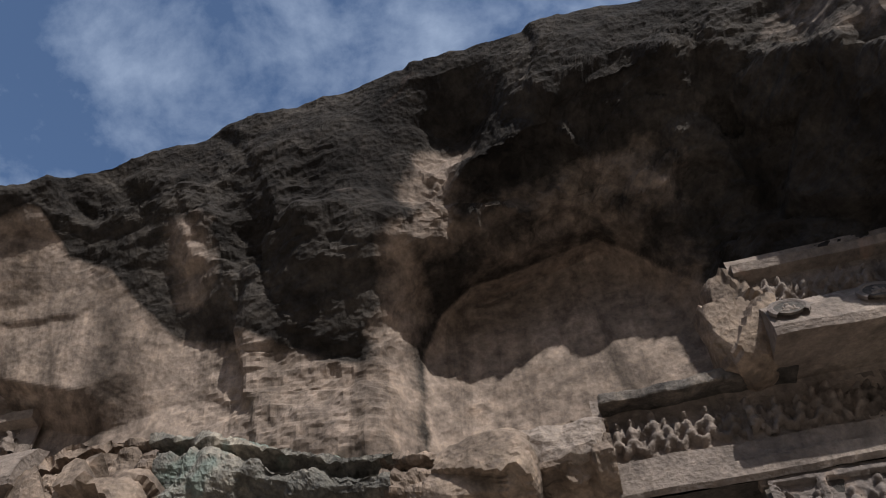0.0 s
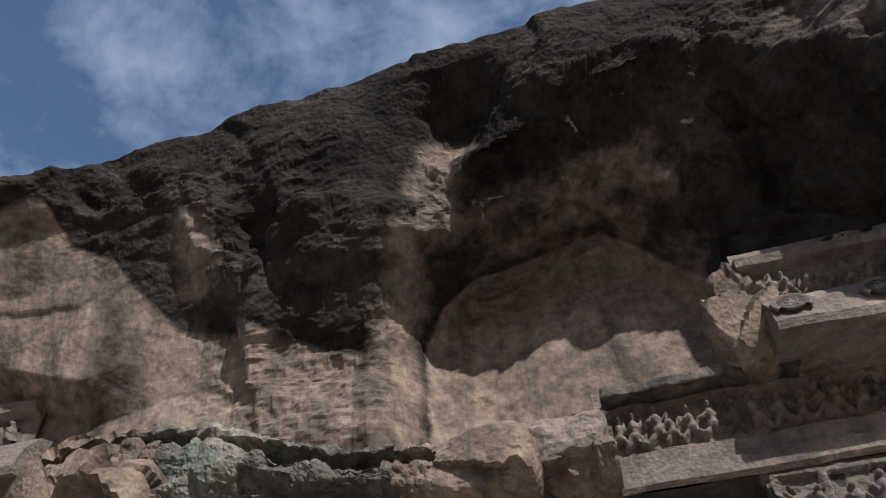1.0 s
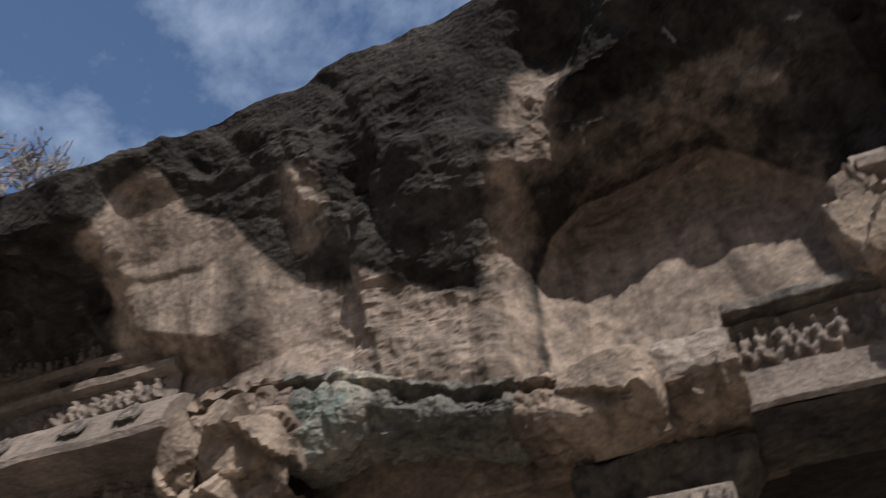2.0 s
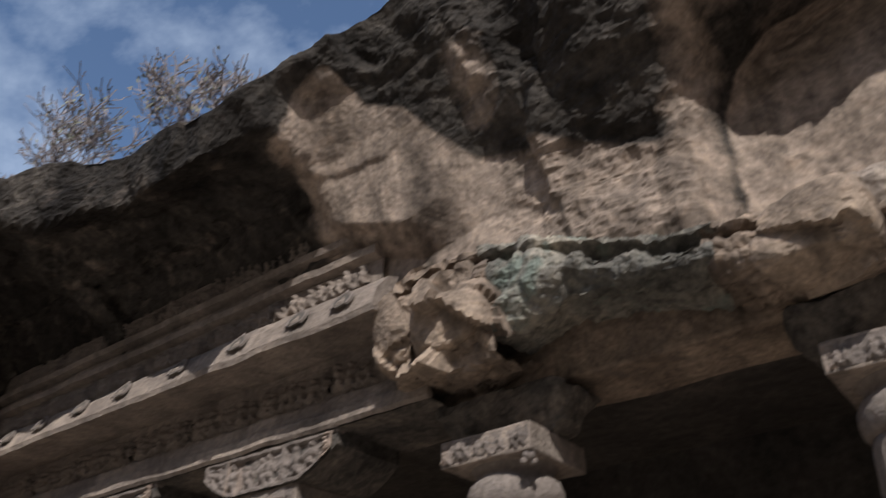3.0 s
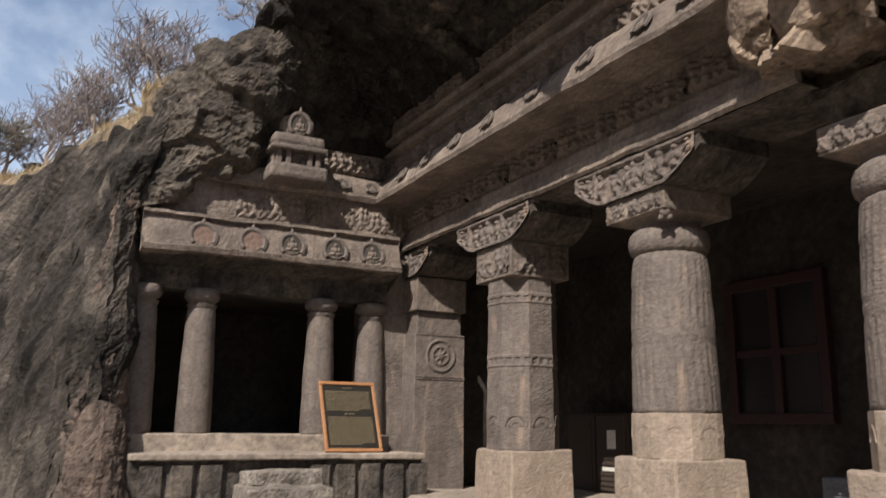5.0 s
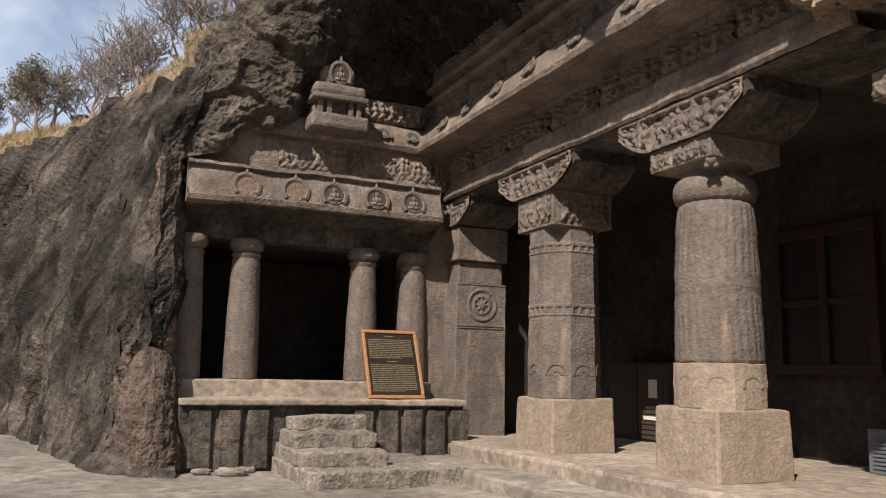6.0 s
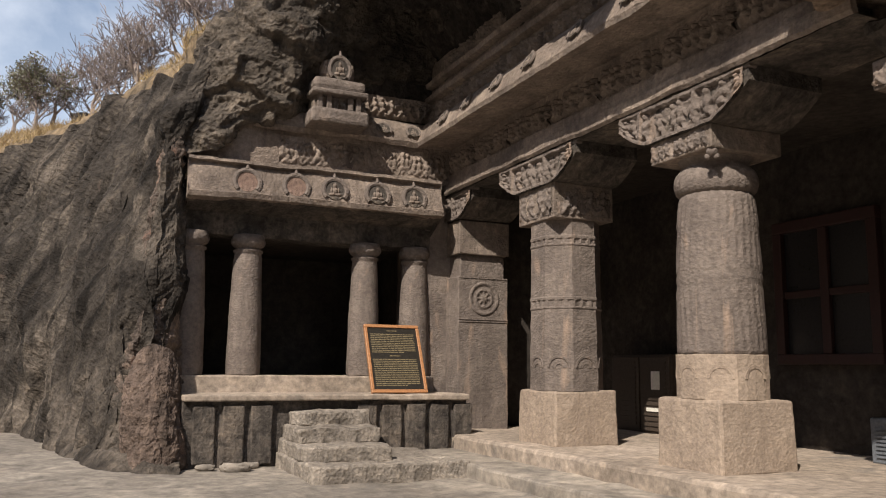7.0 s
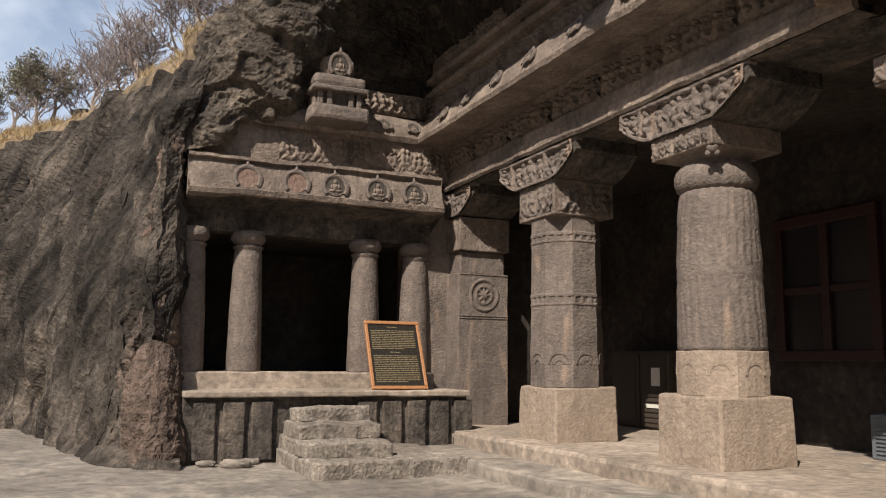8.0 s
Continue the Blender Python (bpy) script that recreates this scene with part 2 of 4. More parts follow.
def thing(name, label, category, at=(0, 0, 0), turn=0.0, group="", kind=""):
    ob = new(name)
    ob.empty_display_size = 0.2
    ob.location, ob.rotation_euler = at, (0, 0, radians(turn))
    return tagged(ob, label, category, group, kind)


def add_box(bm, x0, x1, y0, y1, z0, z1, bevel=0.0, cuts=0, rough=0.0, seed=0, freq=2.2, taper=0.0):
    """A box with worn edges: bevelled, cut up and roughened. taper: how far its foot spreads on each side."""
    tmp = bmesh.new()
    r = bmesh.ops.create_cube(tmp, size=1.0)
    for v in r["verts"]:
        spread = taper if v.co.z < 0 else 0.0
        v.co = Vector((x0 - spread if v.co.x < 0 else x1 + spread, y0 - spread if v.co.y < 0 else y1 + spread, z0 if v.co.z < 0 else z1))
    if bevel:
        bmesh.ops.bevel(tmp, geom=tmp.edges[:], offset=bevel, segments=2, profile=0.5, affect="EDGES")
    if cuts:
        size = max(x1 - x0, y1 - y0, z1 - z0) / cuts
        for _ in range(6):
            long = [e for e in tmp.edges if e.calc_length() > size * 1.5]
            if not long:
                break
            bmesh.ops.subdivide_edges(tmp, edges=long, cuts=1, use_grid_fill=True)
    if rough:
        for v in tmp.verts:
            q = v.co * freq + Vector((seed * 7.3, seed * 3.1, seed))
            v.co += rough * (noise.noise_vector(q) + 0.5 * noise.noise_vector(q * 3.1))
    me = bpy.data.meshes.new("tmp")
    tmp.to_mesh(me)
    tmp.free()
    bm.from_mesh(me)
    bpy.data.meshes.remove(me)
    return bm


def box(*args, **kw):
    return add_box(bmesh.new(), *args, **kw)


def extrude_profile(name, profile, x0, x1, step, axis="x", rough=0.012, seed=0, ends=True, freq=1.7, fine=0.006):
    """A moulding: a profile of (depth, height) drawn along x or y, roughened as old cut stone."""
    prof = []
    for (a, b), (c, d) in zip(profile, profile[1:]):
        k = max(1, int(math.hypot(c - a, d - b) / 0.07))
        prof += [(a + (c - a) * i / k, b + (d - b) * i / k) for i in range(k)]
    prof.append(profile[-1])
    prof = np.array(prof)
    xs = np.linspace(x0, x1, max(2, int(abs(x1 - x0) / step)))
    pts = np.zeros((len(xs), len(prof), 3))
    pts[..., 0], pts[..., 1], pts[..., 2] = xs[:, None], prof[None, :, 0], prof[None, :, 1]
    d = np.stack([vnoise(pts * freq, seed + k) + 0.5 * vnoise(pts * freq * 3, seed + 7 + k) for k in range(3)], -1)
    d[..., 0] *= 0.3
    pts = pts + rough * d + fine * np.stack([vnoise(pts * 14, seed + 20 + k) for k in range(3)], -1)
    if ends:
        cap0 = np.repeat(pts[:1].mean(1, keepdims=True), pts.shape[1], 1)
        cap1 = np.repeat(pts[-1:].mean(1, keepdims=True), pts.shape[1], 1)
        pts = np.concatenate([cap0, pts, cap1])
    if axis == "y":
        pts = pts[..., [1, 0, 2]][::-1]
    return grid_mesh(name, pts, smooth=False)


def revolve(profile, sides=48, flute=None, rough=0.006, seed=0):
    """A turned shaft from (radius, height); flute(angle, height) adds to the radius."""
    prof = []
    for (a, b), (c, d) in zip(profile, profile[1:]):
        k = max(1, int(math.hypot(c - a, d - b) / 0.035))
        prof += [(a + (c - a) * i / k, b + (d - b) * i / k) for i in range(k)]
    prof.append(profile[-1])
    prof = np.array(prof)
    ang = np.linspace(0, 2 * np.pi, sides, endpoint=False)
    r = np.repeat(prof[None, :, 0], sides, 0)
    z = np.repeat(prof[None, :, 1], sides, 0)
    if flute:
        r = r + flute(ang[:, None], z)
    pts = np.stack([r * np.cos(ang)[:, None], r * np.sin(ang)[:, None], z], -1)
    grow = 1 + rough / 0.45 * (vnoise(pts * 5, seed) + vnoise(pts * 13, seed + 3))
    pts[..., :2] *= grow[..., None]
    return grid_mesh("shaft", pts, closed=True)


def relief_height(u, v, seed, count, tall, deep=0.09):
    """Carved figures in a band: heads, bodies and limbs as overlapping rounded bumps."""
    rnd = random.Random(seed)
    h = np.zeros_like(u)

    def bump(cx, cy, rx, ry, turn, hh):
        nonlocal h
        c, s = math.cos(turn), math.sin(turn)
        a, b = ((u - cx) * c + (v - cy) * s) / rx, (-(u - cx) * s + (v - cy) * c) / ry
        q = np.clip(1 - a * a - b * b, 0, None)
        h = np.maximum(h, hh * np.sqrt(q))

    width = u.max() - u.min()
    for k in range(count):
        cx = u.min() + width * (k + 0.5 + rnd.uniform(-0.25, 0.25)) / count
        s = tall * rnd.uniform(0.72, 0.95)
        lean = rnd.uniform(-0.22, 0.22)
        base = v.min() + tall * rnd.uniform(0.0, 0.06)
        hx = cx + lean * s * 0.5
        bump(hx, base + 0.84 * s, 0.09 * s, 0.115 * s, lean, deep)
        bump(cx + lean * s * 0.25, base + 0.56 * s, 0.13 * s, 0.2 * s, -lean, deep)
        bump(cx, base + 0.33 * s, 0.16 * s, 0.14 * s, 0, deep * 0.9)
        for side in (-1, 1):
            bump(cx + side * 0.16 * s, base + rnd.uniform(0.12, 0.2) * s, 0.075 * s, 0.2 * s, side * rnd.uniform(0.3, 1.2), deep * 0.8)
            bump(cx + side * 0.18 * s, base + rnd.uniform(0.5, 0.66) * s, 0.05 * s, 0.17 * s, side * rnd.uniform(-0.9, 0.9), deep * 0.75)
    return h


def relief_mesh(name, width, height, count, seed, deep=0.09, res=0.018, shape=None, bars=()):
    """A carved panel in the x-z plane, its figures standing out to -y; shape(u) gives its lower edge."""
    nu, nv = max(8, int(width / res)), max(8, int(height / res))
    u, v = np.meshgrid(np.linspace(-width / 2, width / 2, nu), np.linspace(0, height, nv), indexing="ij")
    h = relief_height(u, v, seed, count, height, deep)
    for at in bars:
        h = np.maximum(h, 0.05 * (np.abs(u - at) < 0.03))
    if bars:
        h = np.maximum(h, 0.05 * ((v < 0.05) | (v > height - 0.045)))
    p = np.stack([u, np.zeros_like(u), v], -1)
    h = h + 0.012 * vnoise(p * 9, seed) + 0.006 * vnoise(p * 30, seed + 1)
    z = v
    if shape:
        low = shape(u)
        z = low + v * (height - low) / height
    pts = np.stack([u, -h, z], -1)
    return grid_mesh(name, pts)

M_SCRUB = rock_material("dry_scrub", (0.04, 0.036, 0.025), (0.075, 0.064, 0.042), (0.12, 0.1, 0.065), 0.2, 0.1, 0.4)


# ================= the ground and the cliff =================
def resample(sec, n):
    """Each section (a row of points) drawn out to n points, evenly along its length."""
    out = np.empty((len(sec), n, sec.shape[2]))
    for k, s in enumerate(sec):
        d = np.r_[0, np.cumsum(np.linalg.norm(np.diff(s, axis=0), axis=1))]
        for j in range(sec.shape[2]):
            out[k, :, j] = np.interp(np.linspace(0, d[-1], n), d, s[:, j])
    return out


def weather(pts, big=0.2, mid=0.1, fine=0.03, seed=0, hold=None, strata=(1, 1, 1.6), tilt=0.0):
    """Push a rock sheet in and out along its normals, in blocks, ledges and grain."""
    n = normals(pts)
    st = np.array(strata)
    surface = pts
    c, s = math.cos(radians(tilt)), math.sin(radians(tilt))
    pts = np.stack([pts[..., 0], c * pts[..., 1] - s * pts[..., 2], s * pts[..., 1] + c * pts[..., 2]], -1)
    blocks = mid * chips(pts * 0.95 * st + 0.12 * fbm(pts * 1.3, 2, seed + 3)[..., None], seed + 5) + 0.3 * mid * chips(pts * 2.7 * st, seed + 9)
    for _ in range(2):
        blocks[1:-1] = 0.25 * blocks[:-2] + 0.5 * blocks[1:-1] + 0.25 * blocks[2:]
        blocks[:, 1:-1] = 0.25 * blocks[:, :-2] + 0.5 * blocks[:, 1:-1] + 0.25 * blocks[:, 2:]
    d = blocks + big * fbm(pts * 0.55 * st, 3, seed) + fine * fbm(pts * 5.0 * st, 4, seed + 17, 0.6, True)
    if hold is not None:
        d = d * hold[..., None] if hold.ndim < d.ndim else d * hold
    return surface + n * d[..., None]


# courtyard: one sheet of rock floor out to the horizon
rad = np.r_[0.0, np.geomspace(0.6, 30, 90), np.geomspace(36, 900, 14)]
ang = np.linspace(0, 2 * np.pi, 260, endpoint=False)
gx, gy = -8 + rad[None, :] * np.cos(ang)[:, None], 3 + rad[None, :] * np.sin(ang)[:, None]
gp = np.stack([gx, gy, np.zeros_like(gx)], -1)
gp[..., 2] = 0.035 * fbm(gp * 0.5, 4, 3) - 0.03 + 0.02 * chips(gp * 0.9, 4)
gp[..., 2] *= np.clip((60 - rad) / 30, 0, 1)[None, :]
tagged(link("ground", grid_mesh("ground", gp, closed=True), M_GROUND), "worn uneven rock floor of the courtyard", "ground", kind="structure")

# roof of rock over the facade: wall, vault, underside, lip, hillside
ROOF_X = (-17, -12.9, -11.5, -9.9, -8.4, -6.4, -5.6, -4.7, -3.8, -3, -1.8, -1.36, -0.9, 0.5, 1.2, 1.9, 2.8, 3.3, 16)
FOOT_Y = (6, 5.95, 5.95, 5.95, 5.95, 5.95, 5.95, 5.9, 5.9, 5.9, 5.98, 6.5, 6.6, 6.6, 6.58, 5.98, 5.95, 5.95, 5.95)
FOOT_Z = (5.6, 5.6, 5.6, 5.6, 5.6, 5.6, 5.6, 5.3, 5.3, 5.2, 5.1, 5.1, 5.1, 5.1, 5.3, 5.6, 5.6, 5.6, 5.6)
WALL_Y = (5.95, 5.9, 5.9, 5.9, 5.9, 5.9, 5.95, 5.9, 5.88, 5.9, 5.98, 6.5, 6.66, 6.66, 6.6, 5.9, 5.85, 5.85, 5.85)
WALL_Z = (6.9, 6.9, 6.9, 6.9, 6.9, 6.9, 6.42, 6.02, 6.2, 6.05, 6.05, 6.7, 7.4, 7.74, 6.7, 6.7, 6.6, 6.4, 6.6)
NOTCH_Y = (5.6, 5.5, 5.5, 5.6, 5.6, 5.6, 5.45, 5.5, 5.75, 5.78, 5.88, 6.05, 6.1, 6.12, 6.25, 5.75, 5.6, 5.5, 5.5)
NOTCH_Z = (7.7, 7.8, 7.8, 7.6, 7.5, 7.2, 6.62, 6.3, 6.85, 6.5, 6.5, 7.1, 7.34, 7.68, 7.2, 7.5, 7.1, 6.8, 7.1)
UNDERSIDE_Y = (4.5, 4.4, 4.5, 4.6, 4.85, 4.8, 5.25, 5.28, 5.4, 5.4, 5.5, 5.4, 5.5, 5.5, 5.7, 5.4, 5.2, 4.95, 5)
UNDERSIDE_Z = (7.9, 8.1, 8.1, 7.8, 7.7, 7.3, 7.35, 7.5, 7.5, 7.15, 7.05, 7.3, 7.58, 8, 7.9, 8.2, 7.5, 6.9, 7.4)
EDGE_Y = (3.3, 3.2, 3.5, 3.8, 4.3, 3.95, 4.8, 4.98, 5.05, 5.08, 5.1, 4.95, 4.92, 4.86, 4.92, 4.92, 4.75, 4.2, 4)
EDGE_Z = (7.9, 8.05, 8.25, 7.6, 7.45, 7, 7.95, 8.45, 8.1, 7.75, 7.5, 7.5, 7.85, 8.4, 8.62, 8.75, 7.85, 6.9, 7.6)
LIP_Y = (3, 3.1, 3.42, 3.75, 4.2, 3.87, 4.35, 4.78, 4.92, 4.95, 4.98, 4.88, 4.85, 4.78, 4.9, 4.95, 4.9, 4.3, 4.5)
LIP_Z = (8.7, 8.3, 8.55, 8.45, 8.2, 7.65, 8.2, 8.85, 9.15, 9.33, 9.54, 9.51, 9.52, 9.56, 9.8, 9.9, 10.1, 10.1, 10)
HILL_Y = (6, 5.5, 5.5, 5.6, 6, 6, 6.5, 6.8, 7, 7, 7.1, 7.1, 7.1, 7.1, 7.1, 7.1, 7.1, 7.2, 7)
HILL_Z = (11.2, 8.6, 8.9, 8.9, 8.8, 8.7, 9.7, 10.2, 10.5, 10.6, 10.9, 11, 11, 11.1, 11.2, 11.3, 11.5, 11.6, 11.5)


def guide(xs, *lines):
    """Section points at each x: every guide line of the rock glides from station to station."""
    return np.stack([np.stack([np.interp(xs, ROOF_X, ys), np.interp(xs, ROOF_X, zs)], -1) for ys, zs in lines], 1)


xs = np.r_[np.linspace(-17, -13, 40), np.linspace(-12.95, 3.2, 560), np.linspace(3.3, 16, 60)]
near = resample(guide(xs, (FOOT_Y, FOOT_Z), (WALL_Y, WALL_Z), (NOTCH_Y, NOTCH_Z), (UNDERSIDE_Y, UNDERSIDE_Z), (EDGE_Y, EDGE_Z), (LIP_Y, LIP_Z), (HILL_Y, HILL_Z)), 250)
for _ in range(10):
    near[1:-1] = 0.25 * near[:-2] + 0.5 * near[1:-1] + 0.25 * near[2:]
far = resample(guide(xs, (HILL_Y, HILL_Z), ([30.0] * len(ROOF_X), [24.0] * len(ROOF_X))), 26)[:, 1:]
sec = np.concatenate([near, far], 1)
roof = np.concatenate([np.repeat(xs[:, None, None], sec.shape[1], 1), sec], -1)
hold = np.clip((np.arange(sec.shape[1]) - 1) / 10, 0.1, 1)[None, :] * np.ones((len(xs), 1))
smooth_niche = np.clip(1 - np.abs(roof[..., 0] + 0.1) / 1.75, 0, 1) ** 0.3 * np.clip((7.95 - roof[..., 2]) / 0.3, 0, 1) * np.clip((roof[..., 1] - 5.95) / 0.2, 0, 1)
hold = hold * (1 - 0.88 * smooth_niche)
jamb = np.exp(-((roof[..., 0] + 1.55) / 0.3) ** 2)
hold = hold * (1 - 0.6 * jamb)
quarried = np.clip((roof[..., 0] + 6.2) / 0.5, 0, 1) * np.clip((-3.0 - roof[..., 0]) / 0.8, 0, 1) * np.clip((8.3 - roof[..., 2]) / 0.3, 0, 1)
hold = hold * (1 - 0.86 * quarried)
ridge = np.clip((roof[..., 2] - np.interp(roof[..., 0], ROOF_X, EDGE_Z)) / 0.5, 0, 1) * (np.arange(sec.shape[1]) > 80)[None, :]
hold = hold * (1 - 0.6 * ridge)
# slanting folds where slabs have come away
folds = np.zeros(roof.shape[:2])
wander = 0.3 * fbm(roof * 0.9, 3, 60)
for fx, fd, fw in ((-4.4, 0.1, 0.22), (-3.95, -0.1, 0.2), (-3.45, 0.13, 0.3), (-2.85, -0.14, 0.24), (-2.35, 0.08, 0.2), (-1.75, 0.1, 0.2), (-0.7, 0.12, 0.3), (-7.0, 0.2, 0.4), (-9.0, -0.2, 0.5), (-10.6, 0.2, 0.35), (2.4, -0.15, 0.35)):
    slant = roof[..., 0] + 0.3 * (roof[..., 2] - 7.5) + wander
    folds += fd * np.exp(-((slant - fx) / fw) ** 2)
# a scooped hollow above the niche, with a lit shoulder beside it
roof[..., 1] += 0.6 * np.exp(-((roof[..., 0] + 0.95 - 0.3 * (roof[..., 2] - 8.2)) / 0.55) ** 2) * np.clip((roof[..., 2] - 7.3) / 0.5, 0, 1) * np.clip((9.25 - roof[..., 2]) / 0.45, 0, 1)
span = np.clip((roof[..., 2] - 6.6) / 0.7, 0, 1) * np.clip((roof[..., 1] - 4.6) / 0.5, 0, 1) * hold
roof[..., 1] -= folds * span
roof = weather(roof, 0.13, 0.2, 0.045, 2, hold, (0.8, 0.8, 0.95), tilt=20)
# thin ledges along the bedding, which dips to the west
bed = np.stack([roof[..., 0] * 0.9, roof[..., 1] * 1.1, (roof[..., 2] - 0.13 * roof[..., 0]) * 2.3], -1) + 0.35 * fbm(roof * 0.8, 3, 66)[..., None]
flake = np.clip(fbm(bed, 4, 71, 0.55), -0.9, 0.9)
flake = np.round(flake * 3) / 3 * 0.5 + flake * 0.5
rough_rock = np.clip((roof[..., 2] - np.interp(roof[..., 0], (-9, -5.5, -4.0, -2.0), (6.9, 8.0, 6.9, 6.7))) / 0.4, 0, 1) * (1 - smooth_niche) * (1 - 0.7 * jamb) * np.clip((np.interp(roof[..., 0], ROOF_X, LIP_Z) - roof[..., 2]) / 0.7, 0.2, 1)
roof[..., 1] -= 0.11 * flake * rough_rock
roof[..., 2] += 0.03 * flake * rough_rock
me = grid_mesh("rock_overhang", roof, smooth=False)
me.materials.append(M_CLIFF)


def ease(v, lo, hi):
    return np.clip((v - lo) / (hi - lo), 0, 1)


rx, ry, rz = roof[..., 0], roof[..., 1], roof[..., 2]
# quarried wall below the dark mass, whose colour holds streaks and painted shade; its upper limit falls from the
# overhang to the niche
limit = np.interp(rx, (-6.5, -5.25, -4.95, -4.5, -4.1, -3.9, -3.0, -2.2, -1.7), (8.6, 8.3, 7.8, 7.6, 7.1, 6.9, 6.6, 6.3, 6.2))
wall = ease(rx, -6.3, -5.9) * ease(-rx, 1.5, 1.9) * ease(limit - rz, -0.12, 0.12) * ease(ry, 4.5, 4.7)
back = ease(rx, -1.62, -1.5) * ease(-rx, -1.9, -1.6) * ease(ry, 6.3, 6.45) * ease(8.3 - rz, 0.0, 0.4)
rib = 0.7 * np.exp(-((rx + 1.66 - 0.35 * ease(rz, 6.6, 7.6)) / 0.24) ** 2) * ease(7.75 - rz, 0, 0.5)
scoop = 0.8 * np.exp(-((rx + 1.05 - 0.4 * (rz - 8.2)) / 0.6) ** 2) * ease(rz, 7.0, 7.4) * ease(8.9 - rz, 0.0, 0.6) * ease(ry, 5.1, 5.4)
facet = 0.36 * np.exp(-((rx + 1.95) / 0.26) ** 2) * ease(rz, 7.1, 7.4) * ease(8.05 - rz, 0, 0.2) + 0.62 * np.exp(-((rx + 3.6) / 0.38) ** 2) * ease(rz, 6.9, 7.2) * ease(8.2 - rz, 0, 0.3)
arch = 0.44 * ease(rx, -1.5, -0.9) * ease(-rx, -1.9, -1.3) * ease(ry, 5.2, 5.6) * ease(8.9 - rz, 0, 0.3)
slab = 0.42 * ease(rx, 2.1, 2.6) * ease(rz, 7.4, 7.8) * ease(9.2 - rz, 0, 0.4)
under = 0.3 * ease(-rx, 5.9, 6.6) * ease(8.3 - rz, 0, 0.35)
bare = np.max([wall, back, rib, scoop, facet, arch, slab, under], axis=0)
layer = me.attributes.new("bare", "FLOAT", "POINT")
layer.data.foreach_set("value", bare.reshape(-1).astype(np.float32))
tagged(new("rock_overhang", me), "dark weathered basalt overhang with broken lighter hollows", "cliff", kind="structure")


def loft(name, low, high, nu, nv, mat, label, bulge=0.0, seed=0, big=0.2, mid=0.12, fine=0.04, strata=(1, 1, 1), more=(), tilt=0.0, groove=0.0):
    """A rock face drawn between two lines of points (and past them, through more lines)."""
    lines = [np.array(p, float) for p in (low, high, *more)]
    rows = []
    for p in lines:
        d = np.r_[0, np.cumsum(np.linalg.norm(np.diff(p, axis=0), axis=1))]
        s = np.linspace(0, 1, len(p))
        rows.append(np.stack([np.interp(np.linspace(0, 1, nu), s, p[:, j]) for j in range(3)], -1))
    sec = resample(np.stack(rows, 1), nv)
    if groove:
        # runnels worn down the fall of the face
        q = np.stack([sec[..., 0] * 1.3 + 0.35 * sec[..., 2] + 0.5 * fbm(sec * 0.5, 2, seed), 0.28 * sec[..., 2], 0 * sec[..., 0]], -1)
        sec = sec - normals(sec) * (groove * np.abs(fbm(q, 4, seed + 40, 0.5)))[..., None]
    sec = weather(sec, big, mid, fine, seed, None, strata, tilt)
    return tagged(link(name, grid_mesh(name, sec, smooth=False), mat), label, "rock", kind="structure")


# bare rock slope beside the side porch, running down to the courtyard
loft("rock_slope",
     [(-13.2, 1.5, -0.2), (-12.35, 1.25, -0.2), (-12.3, 0.7, -0.2), (-12.8, 0.42, -0.2), (-14.5, 0.2, -0.2), (-20.0, -0.95, -0.2), (-40, -9, -0.2)],
     [(-13.4, 1.45, 2.4), (-12.88, 1.32, 2.4), (-12.75, 0.98, 2.4), (-13.4, 0.75, 2.4), (-15.2, 0.4, 2.4), (-20.4, -1.4, 2.4), (-42, -9, 3)],
     340, 200, M_SLOPE, "dark water-streaked bare rock slope beside the porch", 0, 12, 0.2, 0.07, 0.028, (1.2, 2.0, 0.4), tilt=42, groove=0.2,
     more=([(-13.5, 1.45, 4.9), (-13.0, 1.36, 4.95), (-13.0, 1.14, 5.0), (-13.9, 1.05, 5.0), (-16.4, 0.9, 5.2), (-22.5, -1.6, 5.0), (-44, -9, 6)],
           [(-13.7, 2.2, 6.9), (-13.4, 1.95, 6.8), (-13.45, 1.68, 6.55), (-14.6, 1.5, 6.6), (-18.0, 1.4, 7.3), (-24.5, -2.0, 7.0), (-46, -9, 9)]))
loft("rock_jamb",
     [(-14.2, 1.55, -0.2), (-13.2, 1.52, -0.2), (-12.75, 1.4, -0.2), (-12.6, 1.1, -0.2), (-12.8, 0.75, -0.2), (-13.4, 0.6, -0.2)],
     [(-14.2, 1.5, 2.0), (-13.3, 1.48, 2.0), (-12.95, 1.36, 2.0), (-12.8, 1.1, 2.0), (-13.0, 0.85, 2.0), (-13.5, 0.75, 2.0)],
     90, 190, M_BUTTRESS, "ragged reddish-grey rock edge beside the porch columns", 0, 17, 0.06, 0.1, 0.05, (1.6, 1.6, 1.4), tilt=-15,
     more=([(-14.2, 1.45, 3.5), (-13.3, 1.4, 3.5), (-13.0, 1.3, 3.5), (-12.95, 1.12, 3.5), (-13.15, 0.95, 3.5), (-13.6, 0.9, 3.5)],
           [(-14.2, 1.45, 4.9), (-13.3, 1.45, 4.9), (-12.95, 1.35, 4.9), (-12.95, 1.18, 4.9), (-13.2, 1.05, 4.9), (-13.7, 1.05, 4.9)]))
